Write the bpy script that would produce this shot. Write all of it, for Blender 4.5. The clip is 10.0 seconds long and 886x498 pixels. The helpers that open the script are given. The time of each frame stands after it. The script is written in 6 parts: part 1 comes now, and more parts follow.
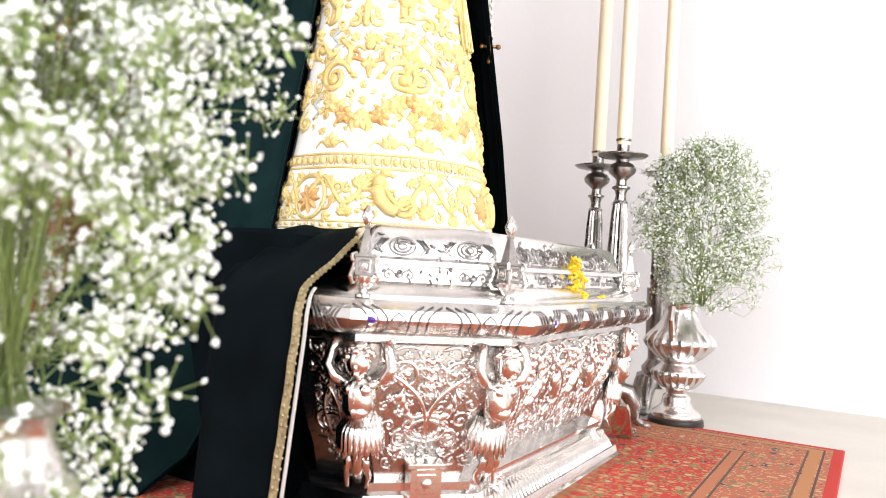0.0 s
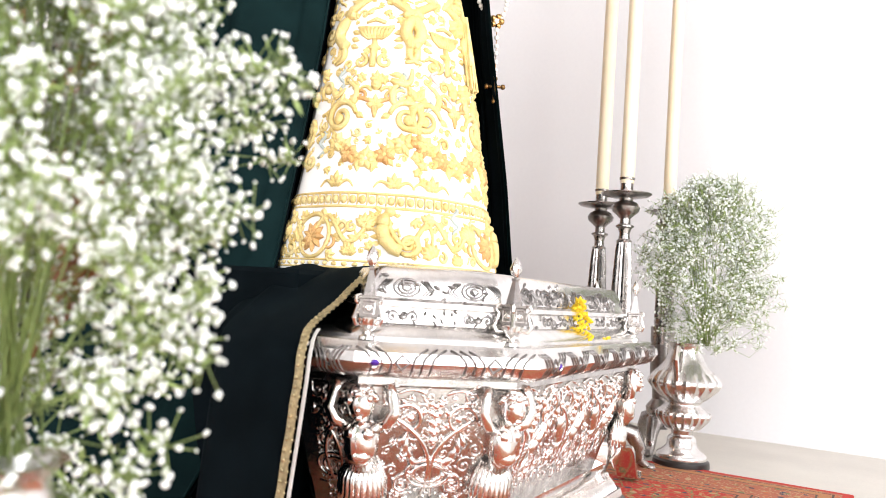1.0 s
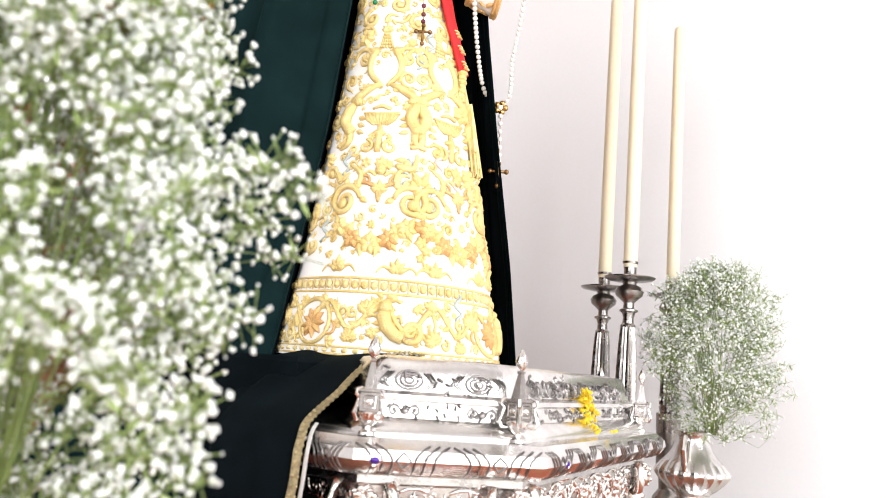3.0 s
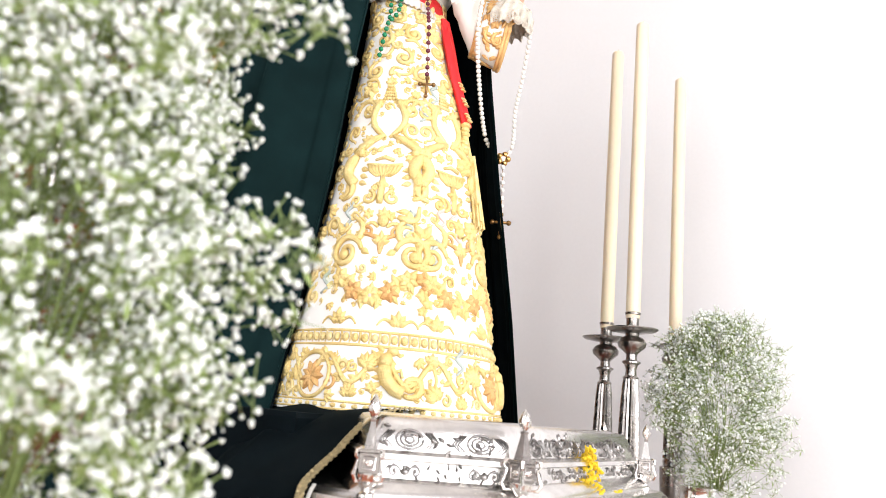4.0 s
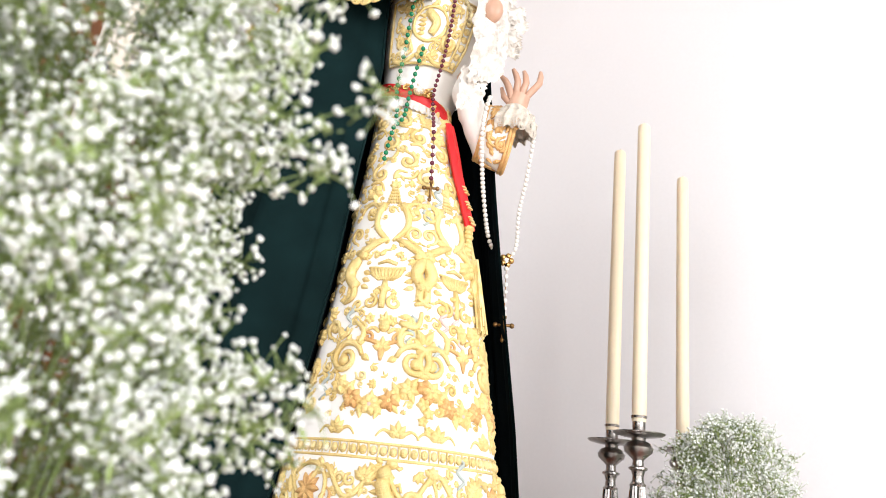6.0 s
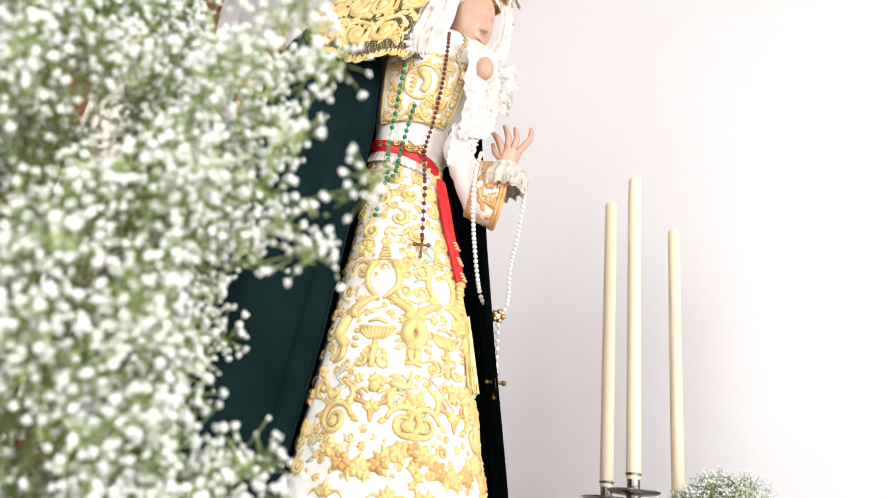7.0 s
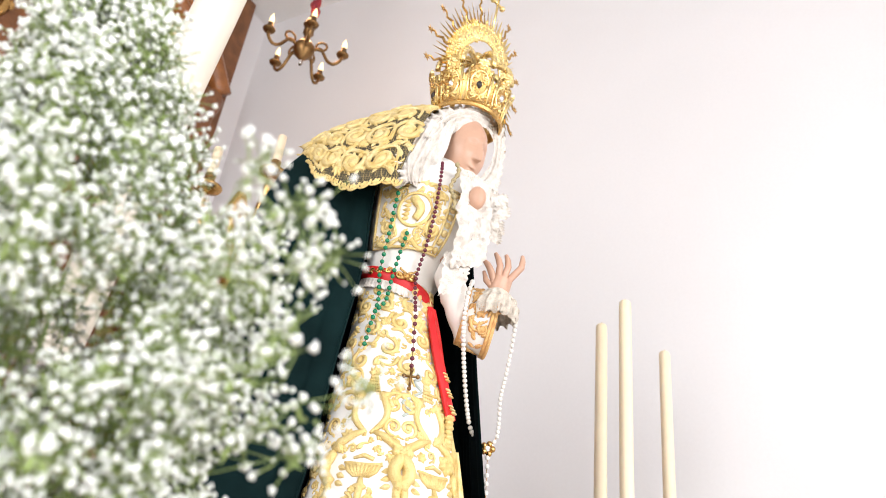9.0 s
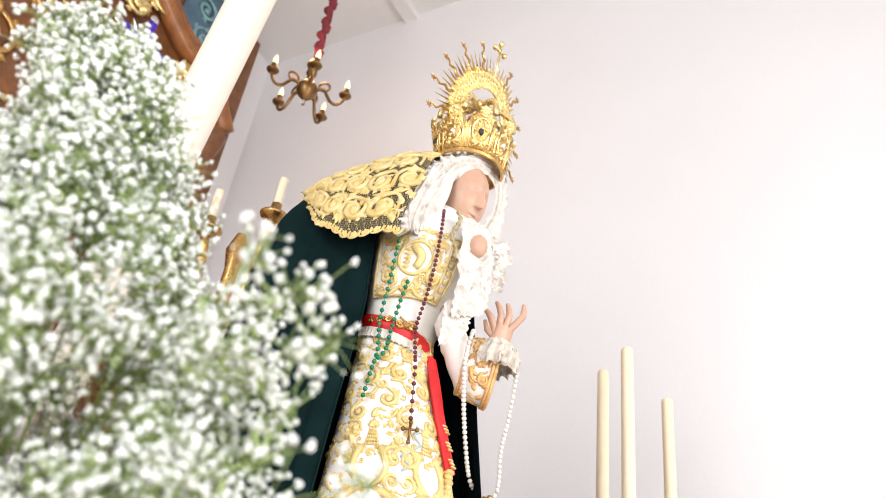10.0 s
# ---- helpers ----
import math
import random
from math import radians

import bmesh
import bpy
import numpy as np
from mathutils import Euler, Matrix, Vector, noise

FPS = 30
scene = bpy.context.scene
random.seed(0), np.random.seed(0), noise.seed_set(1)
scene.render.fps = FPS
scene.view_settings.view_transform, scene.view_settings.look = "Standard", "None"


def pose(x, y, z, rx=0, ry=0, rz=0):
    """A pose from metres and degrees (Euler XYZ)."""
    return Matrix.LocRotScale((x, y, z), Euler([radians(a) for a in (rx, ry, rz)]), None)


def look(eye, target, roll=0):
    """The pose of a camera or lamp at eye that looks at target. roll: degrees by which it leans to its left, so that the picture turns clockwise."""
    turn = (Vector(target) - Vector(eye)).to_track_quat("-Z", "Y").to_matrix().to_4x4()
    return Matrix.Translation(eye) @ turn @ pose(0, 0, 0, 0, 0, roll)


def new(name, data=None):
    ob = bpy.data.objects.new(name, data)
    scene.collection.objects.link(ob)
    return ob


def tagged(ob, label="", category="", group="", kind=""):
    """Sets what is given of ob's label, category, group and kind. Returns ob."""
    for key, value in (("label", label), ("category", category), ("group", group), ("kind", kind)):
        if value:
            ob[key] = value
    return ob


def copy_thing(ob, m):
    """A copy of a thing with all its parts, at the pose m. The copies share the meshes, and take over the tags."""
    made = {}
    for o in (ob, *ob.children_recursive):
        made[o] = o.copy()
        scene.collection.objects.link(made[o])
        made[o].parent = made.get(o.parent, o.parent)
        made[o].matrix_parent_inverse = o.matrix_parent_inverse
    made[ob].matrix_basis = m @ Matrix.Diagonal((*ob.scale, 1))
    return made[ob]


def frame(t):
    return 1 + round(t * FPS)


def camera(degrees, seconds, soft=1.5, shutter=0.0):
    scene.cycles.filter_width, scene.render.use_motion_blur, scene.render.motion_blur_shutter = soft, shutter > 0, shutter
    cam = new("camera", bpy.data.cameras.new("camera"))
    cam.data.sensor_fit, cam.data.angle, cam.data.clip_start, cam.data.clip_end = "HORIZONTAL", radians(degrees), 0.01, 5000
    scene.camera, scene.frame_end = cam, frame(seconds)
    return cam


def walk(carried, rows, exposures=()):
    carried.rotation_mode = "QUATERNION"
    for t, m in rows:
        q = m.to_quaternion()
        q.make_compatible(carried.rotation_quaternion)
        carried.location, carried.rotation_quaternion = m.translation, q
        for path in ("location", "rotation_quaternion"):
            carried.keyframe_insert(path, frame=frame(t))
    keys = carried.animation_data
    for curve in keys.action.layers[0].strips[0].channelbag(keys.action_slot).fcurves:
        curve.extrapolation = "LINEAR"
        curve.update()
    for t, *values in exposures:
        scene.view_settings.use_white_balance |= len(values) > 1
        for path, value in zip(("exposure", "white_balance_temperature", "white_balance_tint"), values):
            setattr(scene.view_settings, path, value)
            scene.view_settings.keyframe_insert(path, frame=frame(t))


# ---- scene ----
# camera and its way
cam = camera(61.1, 10.0, 0.85)
cam.data.dof.use_dof = True
cam.data.dof.focus_distance = 1.85
cam.data.dof.aperture_fstop = 4.0
PATH = [
    (0, (-0.004, 0.897, 0.509), (-1.002, 2.629, 0.551), 3.5),
    (0.5, (-0.006, 0.897, 0.515), (-1.008, 2.627, 0.599), 3.6),
    (1, (-0.013, 0.9, 0.524), (-1.018, 2.624, 0.653), 3.9),
    (1.5, (-0.019, 0.903, 0.532), (-1.026, 2.622, 0.704), 4.2),
    (2, (-0.028, 0.908, 0.538), (-1.033, 2.623, 0.761), 4.3),
    (3.5, (-0.04, 0.917, 0.567), (-1.042, 2.606, 0.942), 4.9),
    (4, (-0.047, 0.919, 0.581), (-1.047, 2.597, 1.012), 5.2),
    (4.5, (-0.053, 0.921, 0.595), (-1.052, 2.586, 1.075), 5.5),
    (5, (-0.059, 0.924, 0.612), (-1.057, 2.574, 1.143), 5.7),
    (5.5, (-0.055, 0.921, 0.625), (-1.054, 2.552, 1.207), 6),
    (7, (-0.055, 0.921, 0.674), (-1.021, 2.505, 1.422), 6.1),
    (7.5, (-0.053, 0.917, 0.691), (-1.003, 2.483, 1.493), 6.2),
    (8, (-0.058, 0.913, 0.713), (-0.987, 2.458, 1.579), 6.5),
    (8.5, (-0.055, 0.902, 0.733), (-0.973, 2.42, 1.656), 6.9),
    (9, (-0.057, 0.895, 0.754), (-0.964, 2.383, 1.736), 7.2),
    (9.5, (-0.058, 0.889, 0.775), (-0.957, 2.352, 1.8), 7.6),
    (10, (-0.06, 0.886, 0.796), (-0.953, 2.328, 1.854), 7.9),
]
walk(cam, [(t, look(eye, target, roll)) for t, eye, target, roll in PATH], [(0.0, 0.25), (3.0, 0.13), (6.0, -0.03), (10.0, -0.11)])

# daylight: a sky outside, with area lamps standing in unseen, assumed windows
world = bpy.data.worlds.new("sky")
scene.world = world
world.use_nodes = True
sky = world.node_tree.nodes.new("ShaderNodeTexSky")
sky.sky_type = "NISHITA"
sky.sun_disc = False
sky.sun_elevation, sky.sun_rotation = radians(48), radians(200)
world.node_tree.links.new(sky.outputs[0], world.node_tree.nodes["Background"].inputs[0])
world.node_tree.nodes["Background"].inputs[1].default_value = 0.12


def unseen_window_light(name, place, target, sx, sy, watts, col=(1, 0.97, 0.93)):
    lamp = bpy.data.lights.new(name, "AREA")
    lamp.shape, lamp.size, lamp.size_y, lamp.energy, lamp.color = "RECTANGLE", sx, sy, watts, col
    ob = new(name, lamp)
    ob.matrix_world = look(place, target)
    return ob


unseen_window_light("unseen_window_light", (3.45, 1.5, 1.75), (0, 1.6, 1.1), 2.6, 2.8, 175, (0.99, 0.98, 0.985))
unseen_window_light("unseen_window_light", (3.45, -1.6, 1.75), (0, -1.2, 1.5), 2.2, 2.8, 125, (0.99, 0.98, 0.985))
# Added fill from behind the camera, strengthened to brighten the near flowers.
unseen_window_light("unseen_window_light", (-0.6, -3.45, 2.6), (-0.6, 0, 2.2), 3.0, 3.6, 225, (0.97, 0.98, 1.0))

glow = bpy.data.lights.new("chandelier_light", "POINT")
glow.energy, glow.color, glow.shadow_soft_size = 9.0, (1.0, 0.62, 0.34), 0.12
new("chandelier_light", glow).location = (-2.775, 3.39, 4.32)

# ---------------------------------------------------------------- shapes


class Shape:
    """Gathers points and faces of one mesh."""

    def __init__(self):
        self.v, self.f = [], []

    def grid(self, rows, around=False, caps=False):
        o, n = len(self.v), len(rows[0])
        for r in rows:
            self.v += [tuple(p) for p in r]
        for i in range(len(rows) - 1):
            for j in range(n if around else n - 1):
                k = (j + 1) % n
                self.f.append((o + i * n + j, o + i * n + k, o + (i + 1) * n + k, o + (i + 1) * n + j))
        if caps:
            self.f.append(tuple(o + j for j in range(n))[::-1])
            self.f.append(tuple(o + (len(rows) - 1) * n + j for j in range(n)))
        return self

    def lathe(self, prof, n=32, c=(0, 0, 0), wave=None):
        rows = []
        for r, z in prof:
            row = []
            for i in range(n):
                a = 2 * math.pi * i / n
                k = r * (1 + (wave(a, z) if wave else 0))
                row.append((c[0] + k * math.cos(a), c[1] + k * math.sin(a), c[2] + z))
            rows.append(row)
        return self.grid(rows, True, True)

    def tube(self, pts, r, n=6, squash=1.0, up=None):
        pts = [Vector(p) for p in pts]
        rows, side = [], None
        for i, p in enumerate(pts):
            d = (pts[min(i + 1, len(pts) - 1)] - pts[max(i - 1, 0)])
            if d.length < 1e-9:
                d = Vector((0, 0, 1))
            d.normalize()
            ref = Vector(up[i]) if up else (side if side is not None else Vector((0.31, 0.17, 0.93)))
            s = ref - d * ref.dot(d)
            if s.length < 1e-5:
                s = d.orthogonal()
            s.normalize()
            side = s
            w = d.cross(s)
            k = r[i] if isinstance(r, (list, tuple)) else r
            rows.append([p + w * (k * math.cos(2 * math.pi * j / n)) + s * (k * squash * math.sin(2 * math.pi * j / n)) for j in range(n)])
        return self.grid(rows, True, True)

    def ball(self, c, r, n=10, m=6, turn=None):
        r = r if isinstance(r, (list, tuple)) else (r, r, r)
        rows = []
        for i in range(m + 1):
            e = math.pi * (0.02 + 0.96 * i / m) - math.pi / 2
            row = []
            for j in range(n):
                a = 2 * math.pi * j / n
                q = Vector((r[0] * math.cos(e) * math.cos(a), r[1] * math.cos(e) * math.sin(a), r[2] * math.sin(e)))
                row.append(Vector(c) + (turn @ q if turn else q))
            rows.append(row)
        return self.grid(rows, True, True)

    def block(self, a, b, chamfer=0.0):
        k = chamfer

        def ring(z, e):
            x0, y0, x1, y1 = a[0] + e, a[1] + e, b[0] - e, b[1] - e
            return [(x0, y0, z), (x1, y0, z), (x1, y1, z), (x0, y1, z)]
        if k:
            return self.grid([ring(a[2], k), ring(a[2] + k, 0), ring(b[2] - k, 0), ring(b[2], k)], True, True)
        return self.grid([ring(a[2], 0), ring(b[2], 0)], True, True)

    def add(self, other, m=None):
        o = len(self.v)
        self.v += [tuple(m @ Vector(p)) if m else p for p in other.v]
        self.f += [tuple(o + i for i in f) for f in other.f]
        return self

    def mesh(self, name, material, smooth=True):
        me = bpy.data.meshes.new(name)
        me.from_pydata([tuple(p) for p in self.v], [], self.f)
        me.materials.append(material)
        me.polygons.foreach_set("use_smooth", [smooth] * len(me.polygons))
        me.update()
        return me


def sharp(me, degrees=38):
    """Keep the hard edges of a smooth mesh hard."""
    me.set_sharp_from_angle(angle=radians(degrees))
    return me


def part(name, shape, material, parent, label="", smooth=True, crisp=True, kind=""):
    me = shape if isinstance(shape, bpy.types.Mesh) else shape.mesh(name, material, smooth)
    if crisp and smooth and not isinstance(shape, bpy.types.Mesh):
        sharp(me)
    ob = new(name, me)
    ob.parent = parent
    return tagged(ob, label, "", "", kind)


def thing(name, place, label, category, group="", kind=""):
    ob = new(name)
    ob.empty_display_size = 0.05
    ob.location = place
    return tagged(ob, label, category, group, kind)


def whole(name, shape, material, label, category, kind="", smooth=True, place=(0, 0, 0)):
    me = sharp(shape.mesh(name, material, smooth)) if smooth else shape.mesh(name, material, False)
    ob = new(name, me)
    ob.location = place
    return tagged(ob, label, category, "", kind)


def lerp(table, z):
    """Linear between rows (z, value, ...)."""
    if z <= table[0][0]:
        return table[0][1:]
    for p, q in zip(table, table[1:]):
        if z <= q[0]:
            k = (z - p[0]) / (q[0] - p[0])
            return tuple(a + (b - a) * k for a, b in zip(p[1:], q[1:]))
    return table[-1][1:]


def poly(points):
    P = [Vector(p) for p in points]
    L = [0.0]
    for a, b in zip(P, P[1:]):
        L.append(L[-1] + (b - a).length)

    def path(k):
        d = k * L[-1]
        for i in range(len(P) - 1):
            if d <= L[i + 1] + 1e-9:
                q = (d - L[i]) / max(1e-9, L[i + 1] - L[i])
                p0, p1, p2, p3 = P[max(0, i - 1)], P[i], P[i + 1], P[min(len(P) - 1, i + 2)]
                return 0.5 * (2 * p1 + (p2 - p0) * q + (2 * p0 - 5 * p1 + 4 * p2 - p3) * q * q + (3 * p1 - 3 * p2 + p3 - p0) * q ** 3)
        return P[-1]
    return path


def spiral(cx, cy, r, turns, start, way=1, inner=0.15, n=26):
    out = []
    for i in range(n):
        k = i / (n - 1)
        a = radians(start) + way * k * turns * 2 * math.pi
        q = r * (1 - (1 - inner) * k)
        out.append((cx + q * math.cos(a), cy + q * math.sin(a)))
    return out


def bend(p, q, bow, n=14):
    (x0, y0), (x1, y1) = p, q
    dx, dy = x1 - x0, y1 - y0
    return [(x0 + dx * k - dy * bow * math.sin(math.pi * k), y0 + dy * k + dx * bow * math.sin(math.pi * k)) for k in (i / (n - 1) for i in range(n))]


# raised work laid on a surface: surf(x, y) gives the point and the normal
def cord(S, surf, line, r, taper=0.35, n=6, lift=0.35, squash=0.8):
    pts, ups, rad = [], [], []
    for i, (x, y) in enumerate(line):
        p, nn = surf(x, y)
        k = i / (len(line) - 1)
        q = r * (1 - (1 - taper) * k) * (0.55 + 0.45 * min(1, 6 * k))
        pts.append(p + nn * (q * lift)), ups.append(nn), rad.append(q)
    S.tube(pts, rad, n, squash, ups)


def petal(S, surf, x, y, a, length, width, high=0.3, n=6):
    """A leaf-shaped pad with a raised middle."""
    ca, sa = math.cos(a), math.sin(a)
    rows = []
    for i in range(n):
        k = i / (n - 1)
        w = width * (math.sin(math.pi * min(1, 0.12 + 0.88 * k ** 0.8)) + 0.03)
        row = []
        for j in (-1, -0.5, 0, 0.5, 1):
            lx, ly = length * k, w * j
            p, nn = surf(x + ca * lx - sa * ly, y + sa * lx + ca * ly)
            row.append(p + nn * (width * high * (1 - j * j) * 2 * (0.4 + math.sin(math.pi * k)) + 0.0006))
        rows.append(row)
    S.grid(rows)


def pad(S, surf, x, y, rx, ry, high):
    rows = []
    for i in range(4):
        k = i / 3
        rows.append([])
        for j in range(10):
            a = 2 * math.pi * j / 10
            p, nn = surf(x + rx * math.cos(a) * math.cos(k * 1.5), y + ry * math.sin(a) * math.cos(k * 1.5))
            rows[-1].append(p + nn * (high * math.sin(k * 1.5)))
    S.grid(rows, True, True)


def bloom(S, surf, x, y, r, petals=6, spin=0.0):
    for i in range(petals):
        petal(S, surf, x, y, spin + 2 * math.pi * i / petals, r, r * 0.46, 0.36, 6)
    pad(S, surf, x, y, r * 0.3, r * 0.3, r * 0.3)


def volute(S, surf, x, y, r, start, way, thick, turns=1.5, leaves=4):
    line = spiral(x, y, r, turns, start, way)
    cord(S, surf, line, thick, 0.5)
    for i in range(leaves):
        k = int(i * 12 / max(1, leaves))
        px, py = line[k]
        out = math.atan2(py - y, px - x)
        petal(S, surf, px, py, out - way * 0.7, r * 0.55, r * 0.2, 0.3, 5)
    pad(S, surf, line[-1][0], line[-1][1], thick * 1.5, thick * 1.5, thick)


def palmette(S, surf, x, y, r, up=math.pi / 2, n=5):
    for i in range(n):
        k = (i - (n - 1) / 2) / ((n - 1) / 2)
        petal(S, surf, x, y, up + k * 1.35, r * (1 - 0.28 * abs(k)), r * 0.27, 0.36, 6)
    pad(S, surf, x, y, r * 0.2, r * 0.2, r * 0.2)


# ---------------------------------------------------------------- materials


def surface(name, col, rough=0.5, metal=0.0, vary=0.12, scale=6.0, bump=0.1, grain=120.0, col2=None, gloss_vary=0.1, detail=6.0, dist=0.002, extra=None):
    """A procedural surface: slow stains and fine grain in colour, gloss and relief."""
    m = bpy.data.materials.new(name)
    m.use_nodes = True
    nt = m.node_tree
    b = nt.nodes["Principled BSDF"]
    tc = nt.nodes.new("ShaderNodeTexCoord")
    n1, n2 = nt.nodes.new("ShaderNodeTexNoise"), nt.nodes.new("ShaderNodeTexNoise")
    n1.inputs["Scale"].default_value, n1.inputs["Detail"].default_value = scale, detail
    n2.inputs["Scale"].default_value, n2.inputs["Detail"].default_value = grain, 3
    ramp = nt.nodes.new("ShaderNodeMix")
    ramp.data_type = "RGBA"
    c2 = col2 or tuple(c * (1 - vary) for c in col)
    ramp.inputs["A"].default_value, ramp.inputs["B"].default_value = (*col, 1), (*c2, 1)
    ad = nt.nodes.new("ShaderNodeMath")
    ad.operation = "MULTIPLY_ADD"
    ad.inputs[1].default_value = 0.45
    sub = nt.nodes.new("ShaderNodeMapRange")
    sub.inputs["From Min"].default_value, sub.inputs["From Max"].default_value = 0.5, 0.95
    mr = nt.nodes.new("ShaderNodeMapRange")
    mr.inputs["To Min"].default_value, mr.inputs["To Max"].default_value = max(0.02, rough - gloss_vary), min(1, rough + gloss_vary)
    bp = nt.nodes.new("ShaderNodeBump")
    bp.inputs["Strength"].default_value, bp.inputs["Distance"].default_value = bump, dist
    L = nt.links.new
    for n in (n1, n2):
        L(tc.outputs["Object"], n.inputs["Vector"])
    L(n2.outputs[0], ad.inputs[0]), L(n1.outputs[0], ad.inputs[2])
    L(ad.outputs[0], sub.inputs["Value"]), L(sub.outputs[0], ramp.inputs["Factor"])
    L(ramp.outputs["Result"], b.inputs["Base Color"])
    L(n1.outputs[0], mr.inputs["Value"]), L(mr.outputs[0], b.inputs["Roughness"])
    L(n2.outputs[0], bp.inputs["Height"]), L(bp.outputs[0], b.inputs["Normal"])
    b.inputs["Metallic"].default_value = metal
    for key, value in (extra or {}).items():
        b.inputs[key].default_value = value
    return m


PLASTER = surface("white_plaster", (0.80, 0.785, 0.80), 0.7, vary=0.05, scale=0.8, bump=0.12, grain=60)
STONE = surface("pale_stone", (0.66, 0.62, 0.55), 0.4, vary=0.14, scale=3, bump=0.08, grain=90)
CEIL = surface("ceiling_paint", (0.78, 0.76, 0.75), 0.8, vary=0.06, scale=1.2, bump=0.1, grain=40)
VELVET = surface("green_velvet", (0.004, 0.017, 0.018), 0.85, vary=0.5, scale=7, bump=0.35, grain=900, dist=0.0008,
                 extra={"Sheen Weight": 0.12, "Sheen Roughness": 0.3, "Sheen Tint": (0.05, 0.34, 0.36, 1), "Specular IOR Level": 0.08})
BLACKVEL = surface("dark_velvet", (0.003, 0.006, 0.008), 0.9, vary=0.5, scale=9, bump=0.35, grain=900, dist=0.0008,
                   extra={"Sheen Weight": 0.015, "Sheen Roughness": 0.4, "Sheen Tint": (0.1, 0.3, 0.35, 1), "Specular IOR Level": 0.05})
SILK = surface("ivory_silk", (0.86, 0.84, 0.80), 0.5, vary=0.06, scale=14, bump=0.25, grain=700, dist=0.0006)
THREAD = surface("gold_thread", (0.90, 0.72, 0.33), 0.42, 0.32, scale=26, bump=0.9, grain=520, col2=(0.72, 0.52, 0.19), dist=0.0014)
PALEGOLD = surface("pale_gold_thread", (0.88, 0.74, 0.40), 0.45, 0.25, scale=30, bump=0.8, grain=520, col2=(0.66, 0.46, 0.14), dist=0.0012)
ROSEGOLD = surface("copper_thread", (0.78, 0.52, 0.22), 0.45, 0.3, scale=30, bump=0.8, grain=500, col2=(0.60, 0.31, 0.11), dist=0.0012)
PINK = surface("pink_thread", (0.80, 0.55, 0.50), 0.55, vary=0.15, scale=30, bump=0.6, grain=500, dist=0.001)
GREYTHREAD = surface("grey_green_thread", (0.50, 0.55, 0.52), 0.55, vary=0.2, scale=30, bump=0.6, grain=500, dist=0.001)
GALLOON = surface("antique_gold_lace", (0.55, 0.45, 0.25), 0.5, 0.4, vary=0.5, scale=120, bump=0.9, grain=300, dist=0.002)
GILT = surface("gilt_metal", (0.66, 0.41, 0.15), 0.28, 1.0, vary=0.3, scale=40, bump=0.5, grain=260, dist=0.0012)
GOLDLEAF = surface("bright_gilt_metal", (0.95, 0.74, 0.34), 0.28, 1.0, vary=0.2, scale=50, bump=0.6, grain=300, dist=0.0012)
SILVER = surface("chased_silver", (0.88, 0.85, 0.82), 0.16, 1.0, vary=0.2, scale=14, bump=0.14, grain=170, dist=0.0016, gloss_vary=0.07)
# Ground behind relief: random tarnish, and the relief's dark contrast put into the colour.
SILVER2 = surface("dark_ground_silver", (0.66, 0.63, 0.60), 0.25, 1.0, vary=0.45, scale=24, bump=0.3, grain=150, dist=0.002, gloss_vary=0.08)
PLATE = surface("silver_plate", (0.88, 0.86, 0.84), 0.24, 1.0, vary=0.25, scale=16, bump=0.12, grain=160, dist=0.0014, gloss_vary=0.08)
# Dark silver for engraved lines: their tarnish, with their shading put into the colour.
DARKLINE = surface("oxidised_shaded_silver", (0.36, 0.34, 0.33), 0.3, 1.0, vary=0.4, scale=30, bump=0.2, grain=150, dist=0.001)
PEWTER = surface("tarnished_silver", (0.46, 0.43, 0.41), 0.28, 1.0, vary=0.4, scale=18, bump=0.4, grain=150, dist=0.0014, gloss_vary=0.1)
DARKWOOD = surface("black_wood", (0.025, 0.02, 0.018), 0.35, vary=0.3, scale=12, bump=0.1)
WAX = surface("ivory_wax", (0.86, 0.73, 0.53), 0.42, vary=0.05, scale=5, bump=0.06, grain=40, extra={"Subsurface Weight": 0.15, "Subsurface Radius": (0.03, 0.018, 0.01)})
SOCKET = surface("white_wax", (0.72, 0.66, 0.57), 0.5, vary=0.05, scale=6, bump=0.05)
REDSILK = surface("red_silk", (0.72, 0.010, 0.014), 0.45, vary=0.3, scale=20, bump=0.3, grain=500, dist=0.0008)
LACE = surface("white_lace", (0.80, 0.76, 0.71), 0.8, scale=55, bump=1.0, grain=300, col2=(0.60, 0.54, 0.48), dist=0.002)
CREAMLACE = surface("cream_lace", (0.78, 0.70, 0.60), 0.75, vary=0.4, scale=70, bump=0.9, grain=300, dist=0.002)
PAINTED = surface("painted_carving", (0.56, 0.335, 0.235), 0.34, vary=0.1, scale=10, bump=0.04, grain=80)
PETAL = surface("white_blossom", (0.90, 0.92, 0.88), 0.6, vary=0.1, scale=90, bump=0.2, grain=600, extra={"Subsurface Weight": 0.1, "Subsurface Radius": (0.004, 0.004, 0.003)})
STEM = surface("green_stem", (0.33, 0.43, 0.14), 0.55, vary=0.4, scale=20, bump=0.1, grain=200)
YELLOW = surface("yellow_blossom", (0.90, 0.62, 0.02), 0.6, vary=0.15, scale=40, bump=0.3, grain=300)
JADE = surface("green_bead", (0.005, 0.25, 0.11), 0.12, vary=0.3, scale=40, bump=0.02)
GARNET = surface("garnet_bead", (0.16, 0.02, 0.045), 0.14, vary=0.3, scale=40, bump=0.02)
PEARL = surface("pearl_bead", (0.85, 0.82, 0.77), 0.22, vary=0.05, scale=40, bump=0.02)
